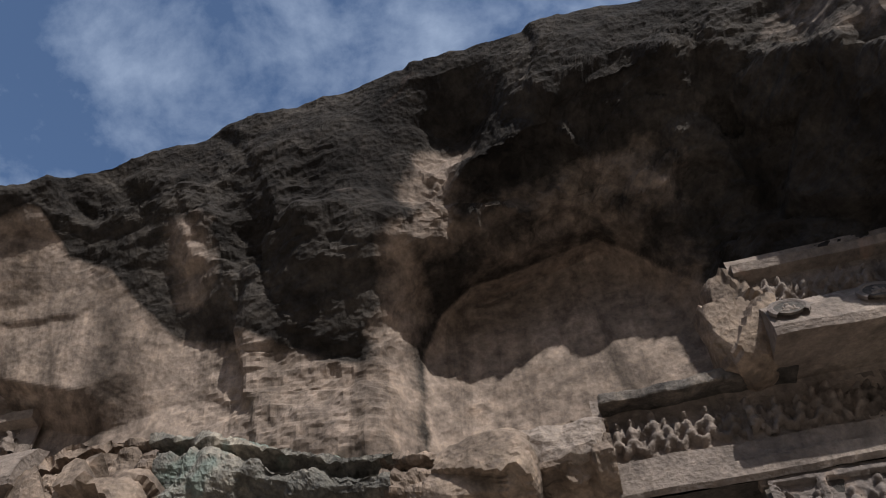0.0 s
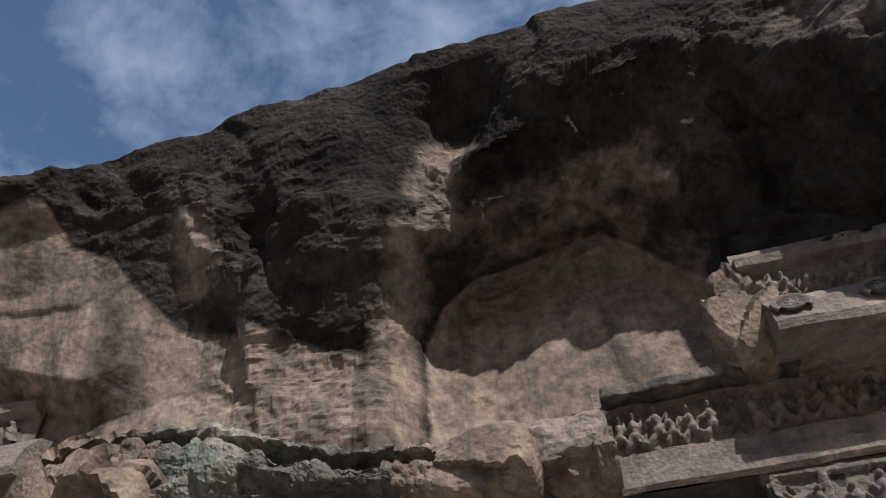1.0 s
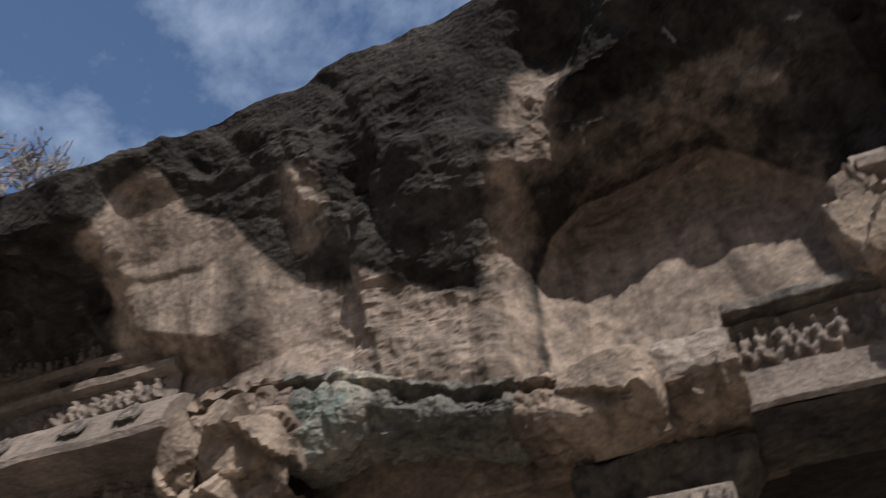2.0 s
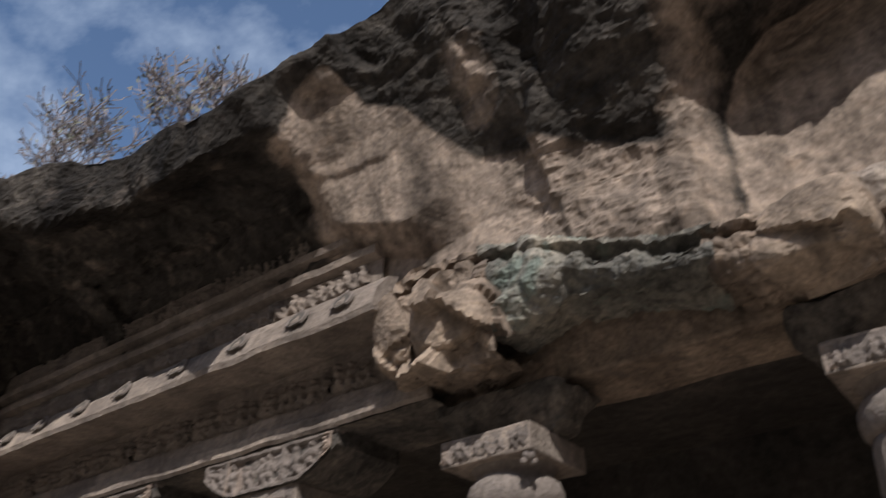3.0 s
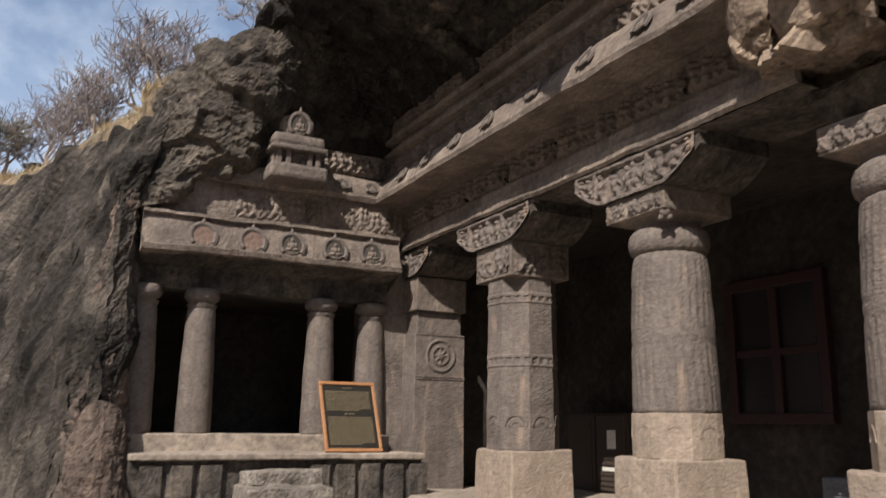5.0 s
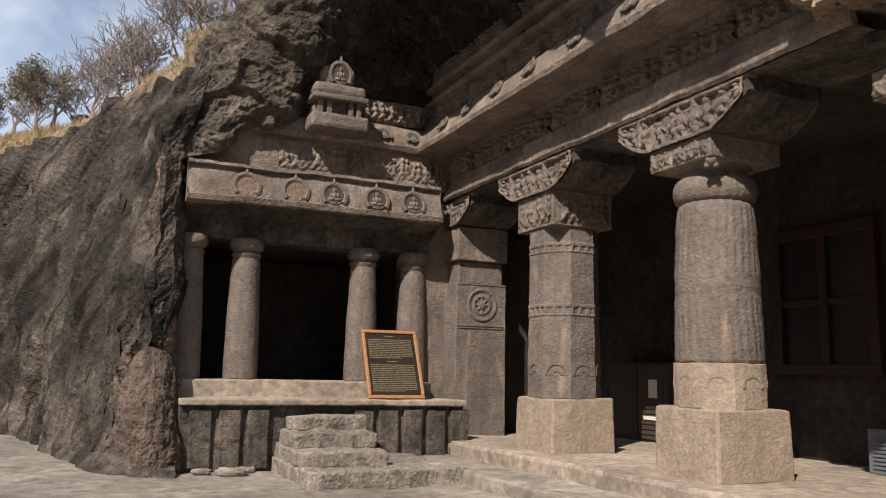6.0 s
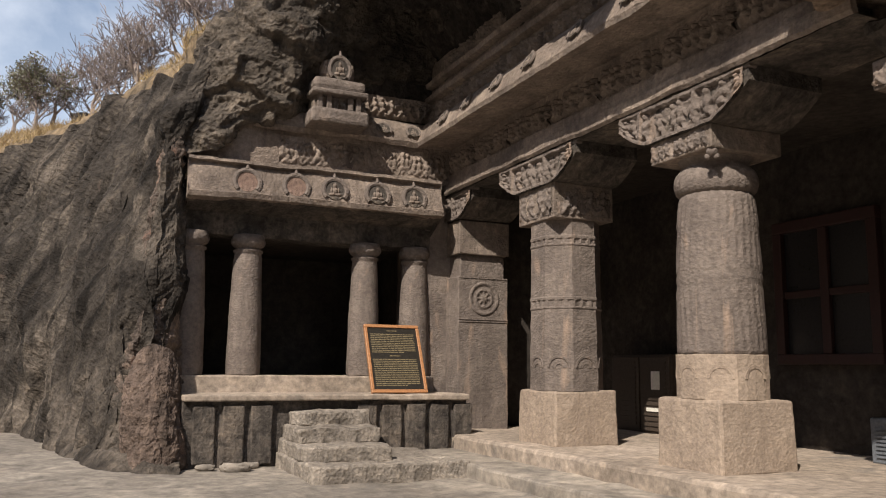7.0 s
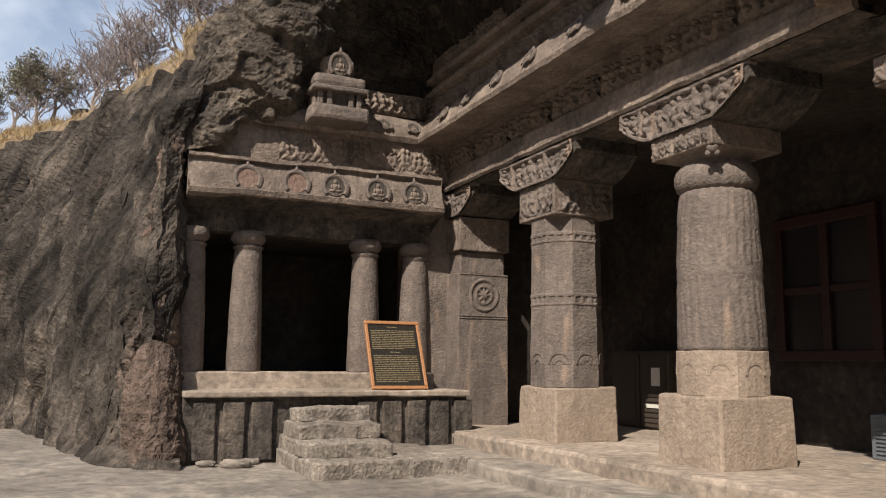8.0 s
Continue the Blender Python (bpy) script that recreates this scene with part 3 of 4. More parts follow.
# rounded spur of rock at the foot of the slope
turn = np.linspace(radians(-130), radians(130), 110)
rise = np.linspace(0, 1, 120)
girth = 0.5 * np.sqrt(np.clip(1 - 0.12 * rise - 0.88 * rise ** 4.5, 0, 1))
spur = np.stack([-12.3 - 0.3 * rise[None, :] + 0.62 * girth[None, :] / 0.5 * np.cos(turn)[:, None] * 0.95, 1.12 - 0.03 * rise[None, :] + girth[None, :] * 0.84 * np.sin(turn)[:, None], np.repeat(-0.15 + 1.85 * rise[None, :], len(turn), 0)], -1)
spur = weather(spur, 0.06, 0.07, 0.035, 19, None, (1.4, 1.4, 1.0))
tagged(link("rock_buttress", grid_mesh("rock_buttress", spur, smooth=False), M_SPUR), "rounded reddish rock spur beside the podium", "rock", kind="structure")
# low earthy shelf at the foot of the slope
loft("rock_shelf",
     [(-11.4, 1.35, -0.1), (-11.6, 0.85, -0.1), (-12.4, 0.35, -0.1), (-14.0, -0.1, -0.1), (-17.0, -0.35, -0.1)],
     [(-11.6, 1.4, 0.1), (-11.8, 0.95, 0.14), (-12.7, 0.5, 0.18), (-14.3, 0.1, 0.16), (-17.3, -0.15, 0.08)],
     110, 60, M_SLOPE, "low dark shelf of rock and earth at the foot of the slope", 0, 23, 0.06, 0.08, 0.03, (1, 1, 1),
     more=([(-12.6, 1.5, 0.2), (-12.8, 1.2, 0.28), (-13.6, 0.9, 0.32), (-15.3, 0.6, 0.28), (-18.3, 0.2, 0.2)],))

# rock above the side porch, carrying on from the slope, with its hollow
loft("rock_brow",
     [(-13.6, 1.35, 4.6), (-13.15, 1.45, 4.66), (-13.1, 1.8, 4.8), (-13.25, 2.3, 5.3), (-13.25, 3.1, 5.45), (-13.5, 3.7, 5.85), (-13.6, 4.6, 6.0), (-13.6, 6.2, 6.0)],
     [(-13.7, 1.35, 5.1), (-13.15, 1.45, 5.2), (-12.95, 1.9, 5.35), (-12.92, 2.5, 5.5), (-12.95, 3.1, 5.7), (-13.4, 3.75, 6.1), (-13.6, 4.6, 6.3), (-13.6, 6.2, 6.3)],
     220, 190, M_BROW, "rugged brown rock brow with broken ledges above the side porch", 0, 31, 0.2, 0.2, 0.05, (0.9, 0.9, 1.2), tilt=8,
     more=([(-13.9, 1.45, 6.0), (-13.3, 1.6, 6.1), (-13.0, 2.0, 6.2), (-12.85, 2.6, 6.3), (-12.85, 3.2, 6.4), (-13.3, 3.8, 6.7), (-13.5, 4.7, 7.0), (-13.5, 6.2, 7.0)],
           [(-14.1, 1.7, 6.9), (-13.5, 1.9, 7.0), (-13.1, 2.3, 7.1), (-12.8, 2.8, 7.3), (-12.7, 3.4, 7.5), (-12.95, 4.0, 7.8), (-13.1, 5.0, 8.1), (-13.2, 6.2, 8.2)],
           [(-14.3, 2.2, 7.6), (-13.8, 2.5, 7.8), (-13.4, 2.9, 8.1), (-13.1, 3.3, 8.3), (-12.95, 3.8, 8.6), (-13.0, 4.6, 8.8), (-13.0, 5.4, 9.0), (-13.0, 6.2, 9.0)]))

# hillside behind the slope
loft("hillside",
     [(-14.0, 2.6, 6.6), (-15.2, 1.9, 6.4), (-18.0, 1.6, 6.9), (-21.0, 0.4, 6.8), (-24.5, -1.8, 6.7), (-30, -4, 7), (-46, -8.6, 8.5)],
     [(-14.3, 2.7, 7.4), (-15.5, 2.1, 7.8), (-18.2, 1.8, 8.3), (-21.2, 0.65, 7.9), (-24.7, -1.6, 7.4), (-30, -3.8, 7.5), (-46, -8.4, 8.8)],
     190, 150, M_SOIL, "dry grassy hillside with stones", 0, 51, 0.2, 0.14, 0.05, (1, 1, 1),
     more=([(-14.6, 4.4, 8.3), (-18, 3.8, 9.6), (-24, 2.8, 10.2), (-26, 1.1, 9.2), (-27, -1.0, 8.5), (-28.5, -3.2, 8.0), (-50, -12, 10)],
           [(-13.5, 12, 13), (-20, 14, 14), (-36, 14, 13), (-45, 8, 12.5), (-50, 2, 12), (-55, -4, 11), (-80, -16, 12)], [(-14, 34, 27), (-30, 34, 26), (-50, 30, 22), (-70, 20, 18), (-80, 8, 16), (-95, 0, 15), (-120, -20, 15)]))

# ================= the verandah =================
FLOOR, LINTEL = 0.36, 4.49
bm = box(-13.9, 12, 5.6, 9.5, -0.1, FLOOR, bevel=0.05, cuts=90, rough=0.02, seed=3)
tagged(part("verandah_floor", bm, M_FLOOR), "worn stone floor and plinth edge of the verandah", "floor", kind="structure")
bm = box(-12.3, 9, 4.88, 5.75, -0.1, 0.15, bevel=0.04, cuts=70, rough=0.03, seed=5)
tagged(part("pavement", bm, M_GROUND), "low stone pavement in front of the plinth", "pavement", kind="structure")
# back wall, ceiling and end wall use the stone darkened for interior shade
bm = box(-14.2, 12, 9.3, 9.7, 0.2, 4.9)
tagged(part("wall_back", bm, M_INNER_SHADE), "dim stone back wall of the verandah", "wall", kind="structure")
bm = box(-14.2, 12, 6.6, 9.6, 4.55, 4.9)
tagged(part("ceiling", bm, M_INNER_SHADE), "dim stone ceiling of the verandah", "ceiling", kind="structure")
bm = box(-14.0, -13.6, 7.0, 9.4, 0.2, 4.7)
tagged(part("wall_side", bm, M_INNER_SHADE), "dim stone end wall of the verandah", "wall", kind="structure")

facade = thing("wall_facade", "carved stone entablature over the pillars, partly broken away", "facade", kind="structure")
SOFFIT_PROFILE = [(7.2, 4.56), (7.15, 4.49), (6.02, 4.49)]
LINTEL_PROFILE = [(6.06, 4.52), (6.0, 4.49), (5.97, 4.53), (5.97, 4.66), (6.03, 4.68), (6.03, 4.84), (6.1, 4.86)]
FRIEZE_PROFILE = [(6.1, 4.84), (6.1, 5.5)]
CORNICE_PROFILE = [(6.12, 5.36), (5.7, 5.35), (5.44, 5.31), (5.39, 5.3), (5.37, 5.37), (5.45, 5.6), (5.6, 5.78), (5.76, 5.84)]
UPPER_PROFILE = [(5.76, 5.84), (5.8, 5.86), (5.8, 6.22), (5.68, 6.25), (5.66, 6.33), (5.8, 6.37), (5.82, 6.52), (5.7, 6.54), (5.68, 6.62), (5.84, 6.68), (5.86, 7.05), (6.4, 7.1)]
# soffits take the dark stone, which colours in the shade under the lintel
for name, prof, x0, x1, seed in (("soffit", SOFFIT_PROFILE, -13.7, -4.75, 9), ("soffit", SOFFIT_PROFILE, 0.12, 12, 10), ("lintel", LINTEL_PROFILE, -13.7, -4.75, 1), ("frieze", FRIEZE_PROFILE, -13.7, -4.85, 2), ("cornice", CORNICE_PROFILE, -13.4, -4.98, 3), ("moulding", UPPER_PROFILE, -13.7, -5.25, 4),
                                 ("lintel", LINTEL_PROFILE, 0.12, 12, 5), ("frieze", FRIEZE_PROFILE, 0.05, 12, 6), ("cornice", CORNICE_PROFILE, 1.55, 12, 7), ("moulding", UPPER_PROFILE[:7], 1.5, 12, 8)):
    link(name, extrude_profile(name, prof, x0, x1, 0.09, rough=0.014, seed=seed), M_STAIN_SHADE if name == "soffit" else M_CARVED, facade)


for nm, a in (("rock_core", (-17.0, -4.95, 6.16, 9.0, 4.56, 7.6)), ("rock_core", (0.2, 12.0, 6.75, 9.0, 4.56, 7.0)), ("rock_core", (1.75, 12.0, 6.16, 6.8, 4.56, 6.4)), ("rock_core", (-16.5, -13.62, 2.4, 6.6, 4.4, 6.6))):
    part(nm, box(*a), M_CLIFF, facade)

# ================= pillars =================
def bracket_low(u, half=0.5, full=1.07, rise=0.3):
    a = np.clip((np.abs(u) - half) / (full - half), 0, 1)
    return rise * a ** 1.6


def bracket_parts(parent, z0, z1, front, seed, carved=True):
    """The spreading bracket under the lintel: core with curved arms, carved panel on its front."""
    u = np.linspace(-1.07, 1.07, 48)
    ring = [(x, z0 + float(bracket_low(np.array(x)))) for x in u] + [(1.07, z1), (-1.07, z1)]
    bm = bmesh.new()
    a = [bm.verts.new((x, -front, z)) for x, z in ring]
    b = [bm.verts.new((x, 0.52, z)) for x, z in ring]
    bm.faces.new(a)
    bm.faces.new(b[::-1])
    for k in range(len(ring)):
        j = (k + 1) % len(ring)
        bm.faces.new((a[j], a[k], b[k], b[j]))
    bmesh.ops.recalc_face_normals(bm, faces=bm.faces[:])
    # core darker than its carved front: shade on the sides put into the colour
    part("bracket", bm, M_STAIN_SHADE, parent)
    me = relief_mesh("bracket_relief", 2.08, z1 - z0 - 0.03, 10, seed, 0.06, 0.012, lambda q: bracket_low(q), bars=(-1.02, -0.66, 0.3, 1.02))
    ob = link("bracket_relief", me, M_PILLAR, parent)
    ob.location = (0, -front - 0.004, z0)
    part("bracket_band", add_box(bmesh.new(), -1.1, 1.1, -front - 0.02, -front + 0.1, z1 - 0.05, z1 + 0.02, bevel=0.02, cuts=30, rough=0.014, seed=seed), M_PILLAR, parent)


def pillar(x, kind, seed, label, whole=True):
    p = thing("pillar", label, "pillar", (x, 6.55, 0), group="pillars of the verandah")
    part("base", box(-0.5, 0.5, -0.5, 0.5, FLOOR - 0.03, 1.1, bevel=0.03, cuts=16, rough=0.016, seed=seed, taper=0.014), M_BASE, p, "plain square base repaired with pale mortar")
    if kind == "round":
        bm = box(-0.478, 0.478, -0.478, 0.478, 1.09, 1.575, bevel=0.012, cuts=12, rough=0.008, seed=seed + 1)
        for v in bm.verts:
            s = abs(v.co.x) + abs(v.co.y)
            if s > 0.676:
                v.co.x *= 0.676 / s
                v.co.y *= 0.676 / s
        d = part("die", bm, M_BASE, p)
        for k in range(8):
            turn = k * 45
            arc = bmesh.new()
            rr = 0.14
            for q in range(9):
                an = math.pi * q / 8
                for ro, dep in ((rr, 0.0), (rr, 0.01), (rr - 0.03, 0.01), (rr - 0.03, 0.0)):
                    arc.verts.new((ro * math.cos(an), -dep, 1.32 + ro * math.sin(an)))
            arc.verts.ensure_lookup_table()
            for q in range(8):
                for e in range(3):
                    arc.faces.new([arc.verts[q * 4 + e], arc.verts[q * 4 + e + 1], arc.verts[(q + 1) * 4 + e + 1], arc.verts[(q + 1) * 4 + e]])
            ob = part("lotus_arc", arc, M_BASE, d)
            ob.matrix_local = pose(0, 0, 0, 0, 0, turn) @ pose(0, -0.476, 0)

        def flute(an, z):
            on = ((z > 1.62) & (z < 2.3)) | ((z > 2.5) & (z < 2.9)) | ((z > 2.98) & (z < 3.3))
            tw = an * 30 + np.where(z < 2.3, 5.0 * z, -3.0 * z)
            ringed = 0.007 * np.cos(z * 2 * np.pi / 0.1) * (((z > 2.3) & (z < 2.5)) | ((z > 2.88) & (z < 3.0)))
            return np.where(on, 0.0042 * np.cos(tw), 0) + ringed
        prof = [(0.3, 1.55), (0.475, 1.57), (0.475, 1.62), (0.458, 2.3), (0.459, 2.5), (0.438, 2.88), (0.439, 3.0), (0.412, 3.3), (0.39, 3.36), (0.3, 3.37)]
        link("shaft", revolve(prof, 180, flute, 0.003, seed), M_PILLAR, p)
        cush = [(0.3, 3.34), (0.4, 3.35), (0.435, 3.39), (0.455, 3.46), (0.45, 3.54), (0.425, 3.61), (0.4, 3.63), (0.36, 3.7), (0.42, 3.78)]
        link("cushion", revolve(cush, 72, lambda an, z: 0.008 * np.cos(an * 26) * (z < 3.62), 0.004, seed), M_PILLAR, p)
        part("abacus", box(-0.5, 0.5, -0.5, 0.5, 3.76, 4.02, bevel=0.015, cuts=14, rough=0.008, seed=seed), M_CARVED, p)
        ob = link("abacus_relief", relief_mesh("abacus_relief", 0.96, 0.2, 8, seed + 5, 0.045, 0.014), M_PILLAR, p)
        ob.location = (0, -0.502, 3.79)
        for sx in (1,):
            dwarf = bmesh.new()
            for (cx, cz, r) in ((0, 0, 0.065), (0, 0.095, 0.048), (-0.062, 0.07, 0.03), (0.062, 0.07, 0.03), (-0.045, -0.055, 0.036), (0.045, -0.055, 0.036)):
                bmesh.ops.create_icosphere(dwarf, subdivisions=2, radius=r, matrix=Matrix.Translation((cx, 0, cz)))
            ob = part("corner_figure", dwarf, M_PILLAR, p, smooth=True)
            ob.matrix_local = pose(sx * 0.43, -0.43, 3.73, 0, 0, 45 * sx)
        if not whole:
            # stump coloured dark for the shade under the broken ceiling
            part("bracket_stump", box(-0.8, 0.8, -0.36, 0.52, 4.0, LINTEL, bevel=0.13, cuts=26, rough=0.07, seed=seed, freq=3.0, taper=-0.22), M_STAIN_SHADE, p, "worn stump of a broken bracket")
        else:
            bracket_parts(p, 4.02, LINTEL, 0.5, seed + 9)
    else:
        ang = [math.radians(22.5 + 45 * k) for k in range(8)]
        r0 = 0.53
        zs = np.r_[np.linspace(1.1, 2.2, 24), np.linspace(2.22, 2.42, 14), np.linspace(2.46, 3.1, 18), np.linspace(3.12, 3.3, 12), np.linspace(3.32, 3.55, 8)]
        per = []
        for k in range(8):
            a, b = ang[k], ang[(k + 1) % 8]
            for q in range(10):
                f = q / 10
                per.append(((1 - f) * math.cos(a) + f * math.cos(b), (1 - f) * math.sin(a) + f * math.sin(b), f))
        per = np.array(per)
        taper = 1.0 - 0.05 * (zs - 1.1) / 2.4
        band = 0.012 * (((zs > 2.24) & (zs < 2.28)) | ((zs > 2.37) & (zs < 2.41)) | ((zs > 3.14) & (zs < 3.18)) | ((zs > 3.25) & (zs < 3.29)))
        wave = ((zs > 2.28) & (zs < 2.37)) | ((zs > 3.18) & (zs < 3.25))
        rr = r0 * taper[None, :] + band[None, :] + 0.012 * np.sin(per[:, 2:3] * 2 * np.pi * 3) * wave[None, :]
        pts = np.stack([per[:, 0:1] * rr, per[:, 1:2] * rr, np.repeat(zs[None], len(per), 0)], -1)
        pts[..., :2] += 0.007 * np.stack([vnoise(pts * 6, seed), vnoise(pts * 6, seed + 1)], -1)
        s = link("shaft", grid_mesh("shaft", pts, closed=True, smooth=False), M_PILLAR, p)
        for k in range(8):
            arc = bmesh.new()
            for q in range(11):
                an = math.pi * q / 10
                for ro, dep in ((0.17, -0.01), (0.165, 0.012), (0.14, 0.012), (0.125, -0.004), (0.09, 0.01), (0.05, 0.01)):
                    arc.verts.new((ro * math.cos(an), -dep, 1.42 + ro * math.sin(an)))
            arc.verts.ensure_lookup_table()
            for q in range(10):
                for e in range(5):
                    arc.faces.new([arc.verts[q * 6 + e], arc.verts[q * 6 + e + 1], arc.verts[(q + 1) * 6 + e + 1], arc.verts[(q + 1) * 6 + e]])
            ob = part("lotus_arc", arc, M_PILLAR, s)
            ob.matrix_local = pose(0, 0, 0, 0, 0, k * 45) @ pose(0, -0.487, 0)
        part("capital_block", box(-0.5, 0.5, -0.5, 0.5, 3.52, 4.02, bevel=0.012, cuts=14, rough=0.008, seed=seed), M_CARVED, p)
        for k, nm in ((0, "block_relief"), (90, "block_relief")):
            ob = link(nm, relief_mesh(nm, 0.9, 0.4, 4, seed + 5 + k, 0.05, 0.016), M_PILLAR, p)
            ob.matrix_local = pose(0, 0, 0, 0, 0, k) @ pose(0, -0.502, 3.57)
        bracket_parts(p, 4.02, LINTEL, 0.5, seed + 9)
    return p


pillar(-7.1, "round", 3, "round spirally fluted stone pillar with cushion capital and figured bracket")
pillar(-10.25, "octagon", 8, "eight-sided stone pillar with carved block capital and bracket")
pillar(-4.15, "round", 13, "round banded stone pillar with cushion capital under the broken ceiling", False)
pillar(-0.65, "round", 18, "round stone pillar with battered capital under the broken ceiling", False)
pillar(2.25, "octagon", 23, "stone pillar with densely carved figured bracket")
pillar(5.6, "round", 28, "round stone pillar with cushion capital and bracket")

# end pilaster of the facade
pil = thing("pilaster", "square stone pilaster with a lotus medallion at the porch corner", "pilaster", (-13.5, 6.6, 0), group="pillars of the verandah")
part("shaft", box(-0.5, 0.5, -0.5, 0.48, FLOOR - 0.06, 3.0, bevel=0.015, cuts=30, rough=0.01, seed=41), M_PILLAR, pil)
part("neck", box(-0.42, 0.44, -0.44, 0.44, 2.98, 3.4, bevel=0.03, cuts=14, rough=0.01, seed=42), M_PILLAR, pil)
part("block", box(-0.5, 0.52, -0.5, 0.5, 3.4, 4.0, bevel=0.015, cuts=14, rough=0.01, seed=43), M_CARVED, pil)
bracket_parts(pil, 4.02, LINTEL, 0.5, 47)
med = []
for r, d in ((0.0, 0.02), (0.06, 0.03), (0.075, 0.0), (0.13, 0.0), (0.14, 0.022), (0.17, 0.022), (0.18, 0.0), (0.24, 0.0), (0.25, 0.028), (0.29, 0.028), (0.3, 0.0)):
    med.append((r, d))
an = np.linspace(0, 2 * np.pi, 48, endpoint=False)
mr = np.array(med)
petal = 0.012 * np.cos(an[:, None] * 8) * ((mr[None, :, 0] > 0.07) & (mr[None, :, 0] < 0.14))
pts = np.stack([0.503 + 0.55 * mr[None, :, 1] + petal, mr[None, :, 0] * np.cos(an)[:, None], 2.62 + mr[None, :, 0] * np.sin(an)[:, None]], -1)
link("medallion", grid_mesh("medallion", pts, closed=True), M_PILLAR, pil)
for z in (2.2, 2.24, 2.97):
    part("band", box(0.49, 0.515, -0.49, 0.47, z, z + 0.02, bevel=0.005), M_PILLAR, pil)

# ================= side porch =================
porch = thing("wall_porch", "rock-cut side porch with cornice over two small columns", "porch", kind="structure")
PORCH_LINTEL = [(-14.0, 3.56), (-13.95, 3.5), (-13.52, 3.5), (-13.5, 3.55), (-13.5, 3.86), (-13.2, 3.95), (-12.95, 3.99)]
PORCH_CORNICE = [(-13.2, 3.97), (-12.94, 3.985), (-12.88, 4.0), (-12.86, 4.08), (-12.93, 4.1), (-12.98, 4.35), (-13.05, 4.58), (-12.97, 4.6), (-12.98, 4.65), (-13.2, 4.68), (-13.32, 4.7)]
PORCH_FRIEZE = [(-13.3, 4.66), (-13.36, 5.5)]
PORCH_UPPER = [(-13.7, 5.36), (-13.4, 5.34), (-13.24, 5.3), (-13.2, 5.38), (-13.28, 5.6), (-13.4, 5.76), (-13.55, 5.82), (-13.6, 5.85)]
# lintel in the dark stone: shade below the cornice put into its colour
link("lintel", extrude_profile("lintel", PORCH_LINTEL, 1.45, 5.75, 0.08, "y", 0.016, 60), M_STAIN_SHADE, porch, "lintel under the cornice, coloured dark for its shade")
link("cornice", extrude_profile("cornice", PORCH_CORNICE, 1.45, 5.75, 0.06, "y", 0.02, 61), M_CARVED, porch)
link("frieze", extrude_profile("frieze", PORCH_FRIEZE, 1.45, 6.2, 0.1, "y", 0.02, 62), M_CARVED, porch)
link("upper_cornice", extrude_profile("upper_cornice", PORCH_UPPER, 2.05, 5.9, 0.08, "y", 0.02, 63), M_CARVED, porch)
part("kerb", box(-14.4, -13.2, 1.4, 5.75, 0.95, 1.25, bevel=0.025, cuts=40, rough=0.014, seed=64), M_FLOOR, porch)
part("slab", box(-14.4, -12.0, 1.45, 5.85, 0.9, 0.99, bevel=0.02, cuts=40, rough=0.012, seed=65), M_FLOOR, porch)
part("podium", box(-14.4, -12.12, 1.45, 5.85, -0.1, 0.91, bevel=0.02, cuts=30, rough=0.014, seed=66), M_STAIN_SHADE, porch)
part("side_wall", box(-14.6, -13.5, 5.55, 6.2, 0.9, 5.2, bevel=0.02, cuts=30, rough=0.015, seed=67), M_PILLAR, porch)
# porch interior, also in the stone darkened for shade
part("back_wall", box(-17.0, -16.6, 1.0, 6.0, 0.8, 4.0), M_INNER_SHADE, porch)
part("left_wall", box(-17.0, -13.6, 1.1, 1.5, 0.8, 4.0), M_INNER_SHADE, porch)
part("right_wall", box(-17.0, -14.0, 5.7, 6.1, 0.8, 4.0), M_INNER_SHADE, porch)
part("roof", box(-17.0, -13.7, 1.0, 6.2, 3.56, 4.4), M_INNER_SHADE, porch)
part("floor", box(-17.0, -14.2, 1.2, 6.0, 0.9, 1.22), M_INNER_SHADE, porch)


def porch_column(y, x=-13.3, label="slender round stone column on the porch kerb"):
    c = thing("porch_column", label, "column", (x, y, 0), group="columns of the side porch")
    prof = [(0.1, 1.22), (0.27, 1.24), (0.275, 1.4), (0.26, 2.2), (0.225, 3.1), (0.215, 3.22), (0.24, 3.24), (0.24, 3.27)]
    link("shaft", revolve(prof, 40, None, 0.006, int(y * 10)), M_PILLAR, c)
    cap = [(0.2, 3.26), (0.2, 3.3), (0.255, 3.34), (0.285, 3.4), (0.27, 3.46), (0.25, 3.52), (0.1, 3.53)]
    link("capital", revolve(cap, 40, None, 0.004, int(y * 10) + 1), M_PILLAR, c)
    return c


porch_column(2.53, -13.55)
porch_column(4.55, -13.55)
porch_column(1.62, -13.5, "half-buried stone column against the rock")
porch_column(5.5, -13.6, "half-round stone column against the porch wall")


# ================= broken ceiling edge over the middle pillars =================
def ledge(name, xs, zc, zb, seed, mat, label, front=5.62):
    """The broken edge of the ceiling: lit top, a dark crack, then a hanging ragged face and underside."""
    rows = []
    for dy, dz, low in ((0.75, 0.35, 0), (0.22, 0.12, 0), (0.0, 0.0, 0), (0.13, -0.05, 0), (0.16, -0.1, 0), (0.0, -0.15, 0), (-0.03, -0.3, 0), (0.12, 0.0, 1), (0.5, 0.06, 1), (1.1, 0.14, 1), (1.9, 0.2, 1)):
        rows.append([(x, front + dy, (b if low else a) + dz) for x, a, b in zip(xs, zc, zb)])
    return loft(name, rows[0], rows[1], 150, 170, mat, label, 0, seed, 0.08, 0.12, 0.05, (1, 1, 1.2), more=rows[2:])


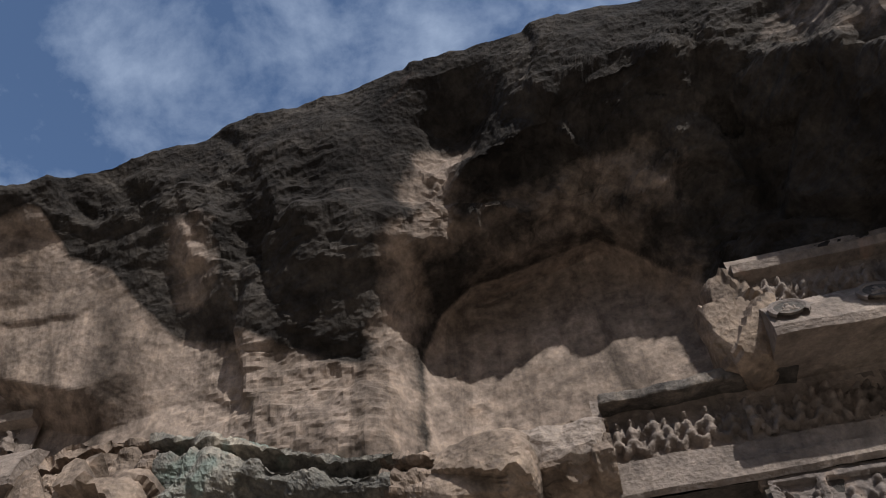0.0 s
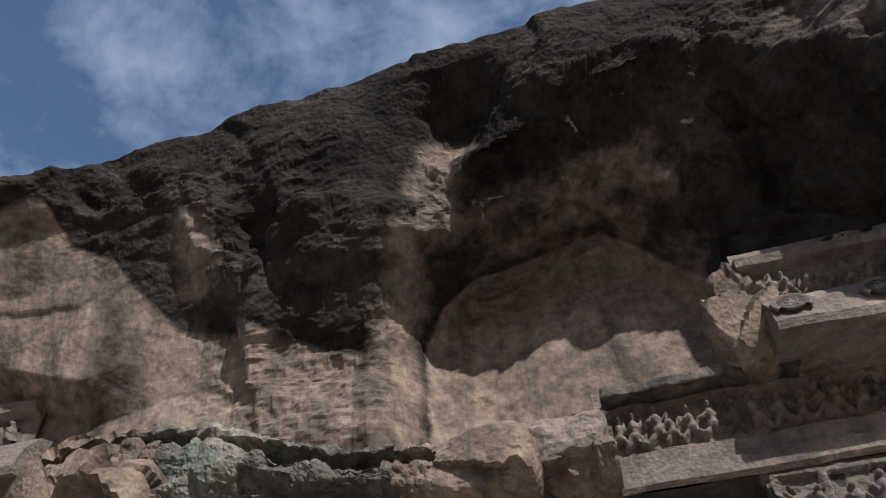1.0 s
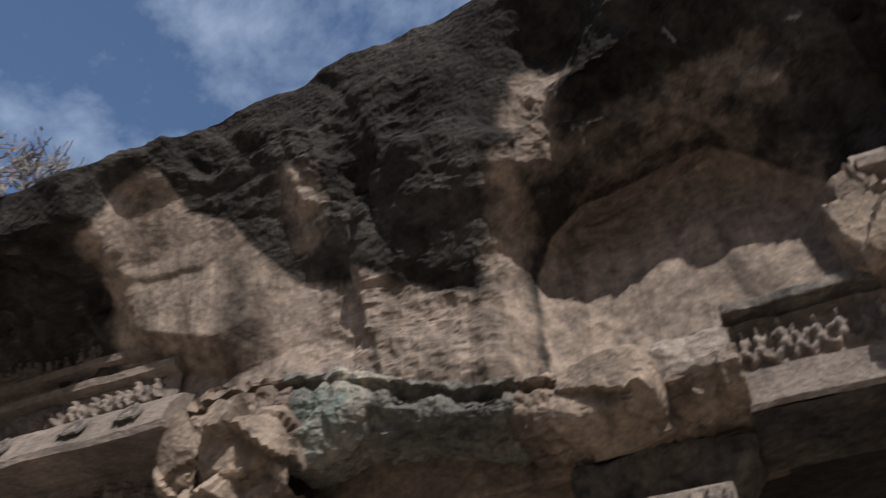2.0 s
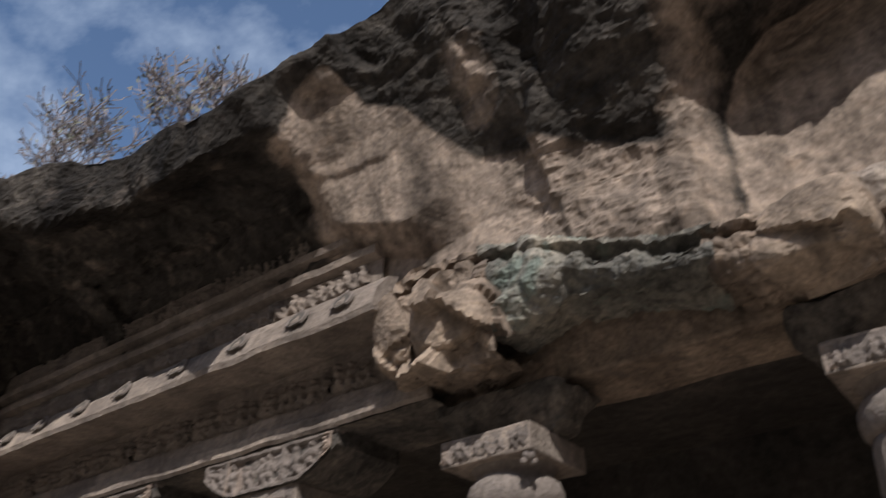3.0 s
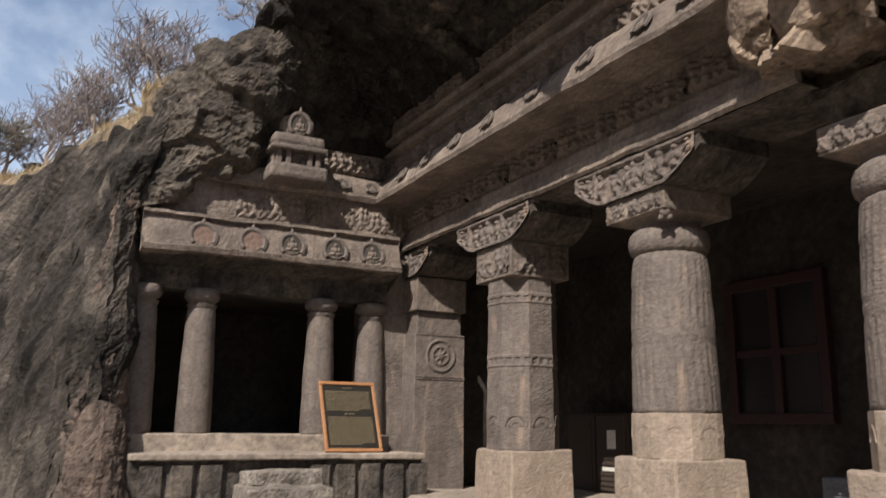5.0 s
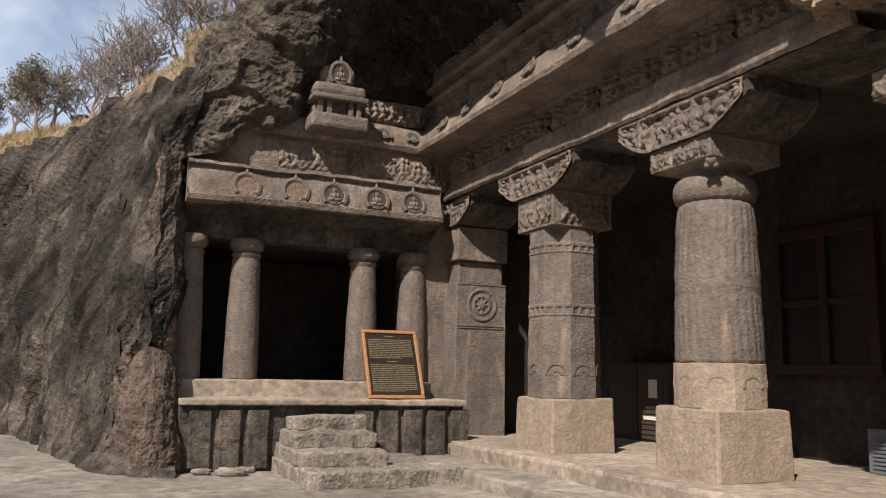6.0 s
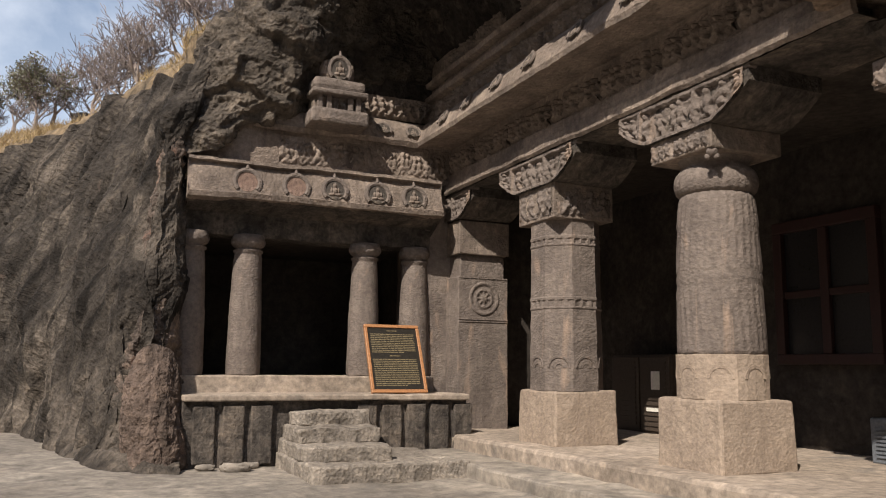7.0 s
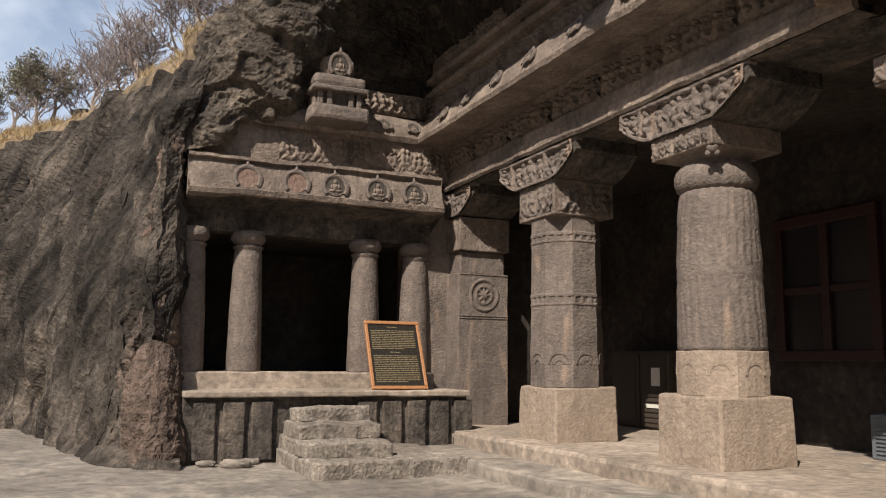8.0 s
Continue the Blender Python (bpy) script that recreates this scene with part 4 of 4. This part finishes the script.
ledge("broken_ledge", (-5.1, -4.7, -4.2, -3.7), (5.5, 5.72, 5.68, 5.6), (4.7, 4.55, 4.5, 4.6), 71, M_BROKEN, "fractured tan edge of the broken ceiling", 5.6)
ledge("broken_ledge", (-3.8, -3.2, -2.6, -2.0, -1.6), (5.62, 5.48, 5.28, 5.06, 5.03), (4.72, 4.86, 4.82, 4.72, 4.62), 75, M_GREEN, "copper-green stained edge of the broken ceiling", 5.58)
ledge("broken_ledge", (-1.7, -1.2, -0.8, -0.3, 0.15), (5.05, 4.98, 4.96, 5.0, 5.05), (4.55, 4.45, 4.5, 4.6, 4.6), 79, M_BROKEN, "fractured tan edge of the broken ceiling", 5.66)


def boulder(name, at, size, seed, mat, label, sub=5, kind="structure", category="rock"):
    bm = bmesh.new()
    bmesh.ops.create_icosphere(bm, subdivisions=sub, radius=1.0)
    co = np.array([v.co for v in bm.verts])
    box_like = co / np.maximum(np.abs(co).max(1, keepdims=True), 0.72) * 0.9
    p = (0.45 * co + 0.55 * box_like) * np.array(size)
    q = p / max(size)
    d = 0.55 * chips(q * 0.95 + seed, seed) + 0.04 * chips(q * 2.4 + seed, seed + 3) + 0.014 * fbm(q * 4, 4, seed, 0.6, True)
    p = p + co * d[:, None] * min(size) * 1.3
    for v, w in zip(bm.verts, p):
        v.co = w
    ob = part(name, bm, mat, None)
    ob.location = at
    return tagged(ob, label, category, kind=kind)


boulder("broken_rock", (-4.12, 5.74, 5.0), (0.46, 0.38, 0.44), 5, M_BROKEN, "jagged pale block hanging over the pillar capital")
boulder("broken_rock", (-4.85, 5.95, 5.1), (0.3, 0.4, 0.42), 8, M_BROKEN, "dark fractured end of the broken entablature")
boulder("broken_rock", (-0.95, 5.85, 4.75), (0.5, 0.36, 0.28), 9, M_BROKEN, "jagged pale block hanging over the pillar capital")
tagged(part("broken_rock", box(-0.62, 0.12, 5.62, 6.1, 4.72, 5.08, bevel=0.09, cuts=26, rough=0.05, seed=301, freq=3.4), M_CARVED), "squared broken stone at the torn edge of the frieze", "rock", kind="structure")
boulder("broken_rock", (1.4, 6.0, 5.9), (0.26, 0.34, 0.55), 23, M_BROKEN, "ragged torn end of the upper cornice")
# the fillet's shadowed look comes from its dark stone colour
tagged(part("trim", box(0.12, 1.75, 5.88, 6.55, 5.33, 5.43, bevel=0.02, cuts=40, rough=0.03, seed=311, freq=3.0), M_STAIN_SHADE), "projecting fillet above the carved frieze, coloured dark for shade", "moulding", kind="structure")
bm = box(-5.0, 0.3, 6.5, 7.4, 4.52, 5.6, bevel=0.03, cuts=20, rough=0.04, seed=77)
tagged(part("ceiling_core", bm, M_BROKEN), "rough rock core above the verandah", "ceiling", kind="structure")

# ================= carving on the friezes =================
def frieze_run(parent, x0, x1, z, height, depth_at, seed, axis="x", panel=1.25, deep=0.115, dens=6.5):
    n = max(1, round(abs(x1 - x0) / panel))
    w = (x1 - x0) / n
    for k in range(n):
        me = relief_mesh("relief", w - 0.05, height, max(2, int(w * dens)), seed + k, deep, 0.019)
        ob = link("relief", me, M_CARVED, parent)
        c = x0 + w * (k + 0.5)
        ob.matrix_local = pose(c, depth_at, z) if axis == "x" else pose(depth_at, c, z, 0, 0, 90)


frieze_run(facade, -13.5, -4.95, 4.88, 0.4, 6.1, 100)
frieze_run(facade, 0.1, 4.6, 4.88, 0.42, 6.1, 130, deep=0.11)
frieze_run(facade, -13.2, -5.4, 5.87, 0.34, 5.795, 150)
frieze_run(facade, 1.6, 5.2, 5.87, 0.34, 5.795, 170, deep=0.1)
frieze_run(facade, -13.0, -5.6, 6.7, 0.32, 5.85, 190)
frieze_run(porch, 2.9, 6.0, 4.74, 0.5, -13.33, 210, "y", deep=0.055, dens=9)
frieze_run(porch, 4.4, 5.9, 5.84, 0.42, -13.55, 220, "y")


def chaitya_arch(parent, m, size, seed, figure=True):
    """A small horseshoe arch: raised ring with a finial, sunk disc, and a head or a seated figure in it."""
    ring = bmesh.new()
    n = 28
    for k in range(n + 1):
        an = math.radians(-40 + 260 * k / n)
        for r, d in ((1.25, 0.0), (1.22, 0.16), (1.0, 0.2), (0.86, 0.14), (0.84, -0.02)):
            ring.verts.new((r * size * math.cos(an), -d * size * 1.3, r * size * math.sin(an)))
    ring.verts.ensure_lookup_table()
    for k in range(n):
        for e in range(4):
            ring.faces.new([ring.verts[k * 5 + e], ring.verts[k * 5 + e + 1], ring.verts[(k + 1) * 5 + e + 1], ring.verts[(k + 1) * 5 + e]])
    bmesh.ops.recalc_face_normals(ring, faces=ring.faces[:])
    bmesh.ops.create_cone(ring, cap_ends=True, segments=8, radius1=0.2 * size, radius2=0.05 * size, depth=0.5 * size, matrix=Matrix.Translation((0, -0.1 * size, 1.38 * size)))
    ob = part("arch", ring, M_PILLAR, parent)
    ob.matrix_local = m
    disc = bmesh.new()
    bmesh.ops.create_cone(disc, cap_ends=True, segments=24, radius1=0.86 * size, radius2=0.86 * size, depth=0.02, matrix=pose(0, -0.012, 0, 90))
    o2 = part("niche", disc, M_PINK if not figure else M_STAIN_SHADE, ob)
    if figure:
        fig = bmesh.new()
        for cx, cz, rx, rz in ((0, 0.42, 0.2, 0.24), (0, -0.02, 0.3, 0.34), (-0.28, -0.38, 0.34, 0.16), (0.28, -0.38, 0.34, 0.16), (-0.32, 0.0, 0.1, 0.26), (0.32, 0.0, 0.1, 0.26)):
            bmesh.ops.create_icosphere(fig, subdivisions=2, radius=1.0, matrix=Matrix.Translation((cx * size, -0.06 * size, cz * size)) @ Matrix.Diagonal((rx * size, 0.2 * size, rz * size, 1)))
        part("carved_figure", fig, M_CARVED, ob, smooth=True)
    return ob


for k, x in enumerate((-12.2, -11.3, -10.31, -9.35, -8.2, -7.1, -6.13, -5.45, 1.72, 2.4, 3.5)):
    chaitya_arch(facade, pose(x, 5.42, 5.55, -28), 0.125 if x < 0 else 0.13, k)
for k, (y, fig) in enumerate(((2.36, False), (3.15, False), (3.8, True), (4.55, True), (5.22, True))):
    chaitya_arch(porch, pose(-12.965, y, 4.29, 0, 0, 90) @ pose(0, 0, 0, -9), 0.19, 20 + k, fig)
for k, y in enumerate((4.75, 5.3)):
    chaitya_arch(porch, pose(-13.25, y, 5.55, 0, 0, 90) @ pose(0, 0, 0, -30), 0.12, 30 + k)

# miniature shrine carved on the upper cornice
shrine = thing("carved_shrine", "small two-storeyed carved stone shrine on the porch cornice", "carving", (-13.0, 3.8, -0.99))
shrine.scale = (1, 1, 1.2)
part("base", box(-0.3, 0.28, -0.5, 0.5, 5.3, 5.52, bevel=0.05, cuts=14, rough=0.015, seed=91), M_PILLAR, shrine)
part("core", box(-0.4, 0.05, -0.4, 0.4, 5.5, 6.0, bevel=0.02, cuts=8, rough=0.015, seed=92), M_CARVED, shrine)
for y in (-0.33, -0.17, 0.2, 0.34):
    part("colonnette", box(0.08, 0.17, y - 0.045, y + 0.045, 5.5, 5.74, bevel=0.015), M_PILLAR, shrine)
ob = link("relief", relief_mesh("relief", 0.34, 0.2, 3, 95, 0.06, 0.014), M_PILLAR, shrine)
ob.matrix_local = pose(0.06, 0, 5.52, 0, 0, 90)
part("eave", box(-0.3, 0.26, -0.48, 0.48, 5.73, 5.8, bevel=0.02, cuts=10, rough=0.01, seed=93), M_PILLAR, shrine)
part("roof", box(-0.3, 0.2, -0.44, 0.44, 5.8, 5.98, bevel=0.06, cuts=10, rough=0.015, seed=94), M_PILLAR, shrine)
part("gable", box(-0.3, 0.1, -0.3, 0.3, 5.95, 6.3, bevel=0.12, cuts=10, rough=0.02, seed=96), M_CARVED, shrine)
chaitya_arch(shrine, pose(0.12, 0, 6.12, 0, 0, 90), 0.17, 40)

# ================= steps, podium strips, sign =================
STEPS = ((-10.1, 0.18, 2.78, 4.95), (-10.55, 0.37, 2.8, 4.0), (-11.1, 0.57, 2.86, 4.02), (-11.65, 0.77, 2.95, 4.08))
stair = thing("steps", "four worn stone steps up to the side porch", "steps", kind="structure")
for k, (x, z, y0, y1) in enumerate(STEPS):
    part("step", box(-12.1, x, y0, y1, -0.08 if k == 0 else STEPS[k - 1][1] - 0.02, z, bevel=0.03, cuts=14, rough=0.035, seed=200 + k, freq=3.5), M_STEP, stair)
for k in range(11):
    y = 1.6 + 0.4 * k
    if 2.9 < y + 0.15 < 4.1 and y > 2.7:
        continue
    part("panel_strip", box(-12.2, -12.06 + 0.012 * (k % 3), y, y + 0.31, 0.02, 0.84, bevel=0.02, cuts=6, rough=0.012, seed=220 + k), M_STAIN_SHADE, porch)

sign = thing("notice_board", "black notice board in a varnished wooden frame leaning on the porch", "sign")
sign.matrix_world = pose(-12.2, 4.73, 1.0, 0, 0, 90) @ pose(0, 0, 0, -24)
W, H = 0.94, 1.18
part("panel", box(-W / 2 + 0.03, W / 2 - 0.03, -0.01, 0.02, 0.04, H - 0.04), M_BOARD, sign)
for nm, a in (("frame_rail", (-W / 2, W / 2, -0.03, 0.03, 0, 0.055)), ("frame_rail", (-W / 2, W / 2, -0.03, 0.03, H - 0.055, H)), ("frame_stile", (-W / 2, -W / 2 + 0.05, -0.028, 0.028, 0.056, H - 0.056)), ("frame_stile", (W / 2 - 0.05, W / 2, -0.028, 0.028, 0.056, H - 0.056))):
    part(nm, box(*a, bevel=0.008), M_WOOD, sign)
rnd = random.Random(4)
for k in range(31):
    z = H - 0.115 - k * 0.0315
    if k in (0, 14):
        w0, w1 = -0.09, 0.09
    elif k in (1, 13, 15):
        continue
    else:
        w0, w1 = -W / 2 + 0.09, W / 2 - 0.09 - (rnd.uniform(0.15, 0.4) if k in (12, 30) else rnd.uniform(0, 0.015))
    x = w0
    line = bmesh.new()
    while x < w1 - 0.01:
        step = min(rnd.uniform(0.03, 0.11), w1 - x)
        add_box(line, x, x + step - 0.008, -0.0135, -0.011, z, z + 0.014)
        x += step
    part("text_line", line, M_INK, sign)
for sx in (-0.38, 0.38):
    leg = part("prop", box(sx - 0.02, sx + 0.02, 0.03, 0.06, -0.02, 1.0), M_WOOD, sign)

# ================= inside the verandah =================
win = thing("window_1", "dark red painted window with four dusty panes", "window", (-8.0, 9.3, 0), kind="structure")
for nm, a in (("frame", (-0.85, 0.85, -0.12, 0.02, 3.36, 3.52)), ("frame", (-0.85, 0.85, -0.12, 0.02, 1.5, 1.64)), ("frame", (-0.85, -0.7, -0.12, 0.02, 1.64, 3.36)), ("frame", (0.7, 0.85, -0.12, 0.02, 1.64, 3.36)),
              ("mullion", (-0.07, 0.07, -0.1, 0.02, 1.64, 3.36)), ("rail", (-0.7, -0.07, -0.09, 0.02, 2.42, 2.52)), ("rail", (0.07, 0.7, -0.09, 0.02, 2.42, 2.52))):
    part(nm, box(*a, bevel=0.012), M_RED, win)
for x in (-0.7, 0.07):
    for z0, z1 in ((1.64, 2.42), (2.52, 3.36)):
        part("pane", box(x, x + 0.63, -0.035, -0.015, z0, z1), M_GLASS_DARK, win)
for dx in (4.6, 9.0):
    copy_thing(win, Matrix.Translation((-8.0 + dx, 9.3, 0)))

cab = thing("louvred_cabinet", "dark wooden louvred cabinet with a paper notice", "cabinet", (-11.6, 8.9, FLOOR))
part("carcass", box(-0.8, 0.8, 0.0, 0.35, 0, 1.3, bevel=0.01), M_DARKWOOD, cab)
for s in (-1, 1):
    d = part("door", box(min(0.02 * s, 0.78 * s), max(0.02 * s, 0.78 * s), -0.035, -0.002, 0.04, 1.26, bevel=0.008), M_DARKWOOD, cab)
    for k in range(13):
        part("slat", box(min(0.1 * s, 0.7 * s), max(0.1 * s, 0.7 * s), -0.052, -0.034, 0.12 + k * 0.085, 0.17 + k * 0.085), M_DARKWOOD, d)
part("notice", box(0.34, 0.56, -0.06, -0.054, 0.72, 1.02), M_PAPER, cab)
part("notice", box(0.2, 0.7, -0.06, -0.054, 0.36, 0.42), M_PAPER, cab)

ac = thing("air_cooler", "grey metal louvred cooler standing on the verandah floor", "cooler", (-6.4, 8.55, FLOOR))
part("case", box(-0.5, 0.5, 0.0, 0.4, 0.0, 0.52, bevel=0.02), M_GREYMETAL, ac)
for k in range(8):
    part("slat", box(-0.42, 0.42, -0.018, 0.004, 0.07 + k * 0.045, 0.095 + k * 0.045), M_GREYMETAL, ac)
post = thing("door_post", "slim dark post standing beside the pillar", "post", (-4.95, 7.3, FLOOR))
part("pole", box(-0.04, 0.04, -0.04, 0.04, 0, 1.45, bevel=0.01), M_DARKWOOD, post)

# ================= hillside plants =================
from mathutils.bvhtree import BVHTree

land = []
for nm in ("hillside", "rock_overhang", "rock_slope", "rock_brow", "rock_jamb"):
    me = bpy.data.objects[nm].data
    v = np.empty(len(me.vertices) * 3, np.float32)
    me.vertices.foreach_get("co", v)
    land.append(BVHTree.FromPolygons(v.reshape(-1, 3).tolist(), [tuple(q.vertices) for q in me.polygons]))


def drop(x, y):
    hits = [t.ray_cast(Vector((x, y, 80)), Vector((0, 0, -1)))[0] for t in land]
    return max((h.z for h in hits if h), default=0.0)


def tube(verts, faces, pts, radii, sides=5):
    base = len(verts)
    for k, (p, r) in enumerate(zip(pts, radii)):
        d = (pts[min(k + 1, len(pts) - 1)] - pts[max(k - 1, 0)]).normalized()
        a = d.orthogonal().normalized()
        b = d.cross(a)
        for s in range(sides):
            an = 2 * math.pi * s / sides
            verts.append(p + r * (math.cos(an) * a + math.sin(an) * b))
    for k in range(len(pts) - 1):
        for s in range(sides):
            t = (s + 1) % sides
            faces.append((base + k * sides + s, base + k * sides + t, base + (k + 1) * sides + t, base + (k + 1) * sides + s))


def bare_tree(at, height, spread, seed, lean=(0, 0), leafy=0.0, label="leafless pale-barked tree on the dry hillside"):
    rnd = random.Random(seed)
    tree = thing("tree", label, "tree", at, group="trees on the hillside")
    trunk, tf, twig, wf, leaf, lf = [], [], [], [], [], []

    def grow(p, d, length, r, level):
        n = 4 if level < 3 else 3
        pts, rad = [p], [r]
        for k in range(n):
            d = (d + Vector((rnd.uniform(-1, 1), rnd.uniform(-1, 1), rnd.uniform(-0.5, 0.8))) * (0.16 + 0.05 * level)).normalized()
            p = p + d * length / n
            pts.append(p)
            rad.append(r * (1 - 0.4 * (k + 1) / n))
        rad = [max(q, 0.009) for q in rad]
        tube(trunk if level < 2 else twig, tf if level < 2 else wf, pts, rad, 6 if level < 2 else 3)
        if leafy and level >= 3:
            for q in pts[1:]:
                for _ in range(3):
                    if rnd.random() < leafy:
                        c = q + Vector([rnd.uniform(-0.1, 0.1) for _ in range(3)])
                        u = Vector([rnd.uniform(-1, 1) for _ in range(3)]).normalized()
                        w = u.orthogonal().normalized() * 0.022
                        i = len(leaf)
                        leaf.extend([c - u * 0.045, c + w, c + u * 0.045, c - w])
                        lf.append((i, i + 1, i + 2, i + 3))
        if level >= 5:
            return
        kids = 3 if level < 5 else 2
        for k in range(kids):
            an = rnd.uniform(0, 2 * math.pi)
            out = Vector((math.cos(an), math.sin(an), 0)) * spread
            nd = (d * 0.75 + out * rnd.uniform(0.5, 1.0) + Vector((0, 0, rnd.uniform(0.0, 0.5)))).normalized()
            grow(pts[-1] if k else pts[-2], nd, length * rnd.uniform(0.72, 0.98), rad[-1] * 0.74, level + 1)

    grow(Vector((0, 0, -0.15)), Vector((lean[0], lean[1], 1)).normalized(), height * 0.2, height * 0.028, 0)
    for nm, v, f, m in (("trunk", trunk, tf, M_BARK), ("crown", twig, wf, M_TWIG), ("leaves", leaf, lf, M_LEAF)):
        if v:
            me = bpy.data.meshes.new(nm)
            me.from_pydata(v, [], f)
            link(nm, me, m, tree)
    return tree


BARE, LEAFY = "leafless pale-barked tree on the dry hillside", "small grey-green leafy tree on the hillside"
# one spreading tree at the edge of the slope, then a thin wood along the hillside
bare_tree((-19.5, 0.85, drop(-19.5, 0.85)), 3.3, 1.15, 300, (0.1, -0.55), 0.0, "stout spreading leafless tree at the edge of the rock slope")
rnd = random.Random(41)
for k in range(17):
    s = (k + rnd.random()) / 17
    x = -20.5 - 8.5 * s
    y = 3.3 - 5.4 * s + rnd.uniform(-0.9, 0.9)
    bare_tree((x, y, drop(x, y)), rnd.uniform(3.0, 4.2) - 1.4 * s, rnd.uniform(0.9, 1.2), 310 + k, (rnd.uniform(-0.2, 0.2), rnd.uniform(-0.5, 0.2)), 0.0, BARE)
for k, (x, y) in enumerate(((-27.0, -1.5), (-28.5, -2.2), (-29.5, -2.8))):
    bare_tree((x, y, drop(x, y)), 2.9, 0.55, 350 + k, (0, 0), 0.6, LEAFY)
for k, (x, y) in enumerate(((-15.2, 4.6), (-14.4, 5.2), (-17.5, 4.2), (-12.3, 5.0), (-11.4, 5.0), (-8.7, 5.3), (-7.8, 5.2))):
    bare_tree((x, y, drop(x, y)), 2.6 if x < -14 else 2.9, 0.95, 360 + k, (0, rnd.uniform(-0.2, 0.2)), 0.05, BARE)

# dry grass
rnd = random.Random(12)
gv, gf = [], []
for _ in range(3200):
    s = rnd.random()
    x = -15.2 - 17 * s
    y = np.interp(s, [0, 0.165, 0.34, 0.547, 0.87, 1], [1.9, 1.6, 0.4, -1.8, -4.0, -4.5]) + 2.6 * rnd.random() ** 1.6
    z = land[0].ray_cast(Vector((x, y, 60)), Vector((0, 0, -1)))[0]
    if not z or noise.noise(Vector((x * 0.5, y * 0.7, 3))) < 0.0:
        continue
    for _ in range(7):
        a = rnd.uniform(0, 6.28)
        w = Vector((math.cos(a), math.sin(a), 0)) * 0.012
        p = z + Vector((rnd.gauss(0, 0.1), rnd.gauss(0, 0.1), -0.03))
        tip = p + Vector((rnd.gauss(0, 0.1), rnd.gauss(0, 0.1), rnd.uniform(0.08, 0.26)))
        i = len(gv)
        gv.extend([p - w, p + w, tip])
        gf.append((i, i + 1, i + 2))
me = bpy.data.meshes.new("dry_grass")
me.from_pydata(gv, [], gf)
tagged(link("dry_grass", me, M_GRASS), "tufts of dry straw-coloured grass on the hillside", "grass", kind="stuff")
bv = [(x, y) for x, y in ((-24.0, 1.9), (-23, 0.6), (-25.5, -0.2), (-24.6, 2.6), (-26.3, 0.7))]
for k, (x, y) in enumerate(bv):
    boulder("hill_stone", (x, y, drop(x, y) + 0.05), (0.4, 0.35, 0.22), 60 + k, M_SLOPE, "weathered stone lying on the hillside", 3, "", "stone")

# small stones at the foot of the podium
for k, (x, y, s) in enumerate(((-11.85, 1.75, 0.1), (-11.7, 2.15, 0.14), (-11.95, 2.4, 0.08))):
    boulder("stone", (x, y, s * 0.2), (s, s * 1.4, s * 0.45), 80 + k, M_GROUND, "loose broken stone at the foot of the podium", 3, "", "stone")

# unseen far side of the gorge, behind the viewer, added to cut low sky light
an = np.linspace(radians(203), radians(350), 70)
far = np.stack([np.stack([(75 + k * 6) * np.cos(an), (75 + k * 6) * np.sin(an), np.full_like(an, k * 8.0 - 0.5)], -1) for k in range(9)], 1)
far = weather(far, 3.0, 1.0, 0.3, 90)
tagged(link("backdrop", grid_mesh("backdrop", far), M_SCRUB), "unseen scrub-covered gorge side, added to block low sky light", "hill", kind="structure")
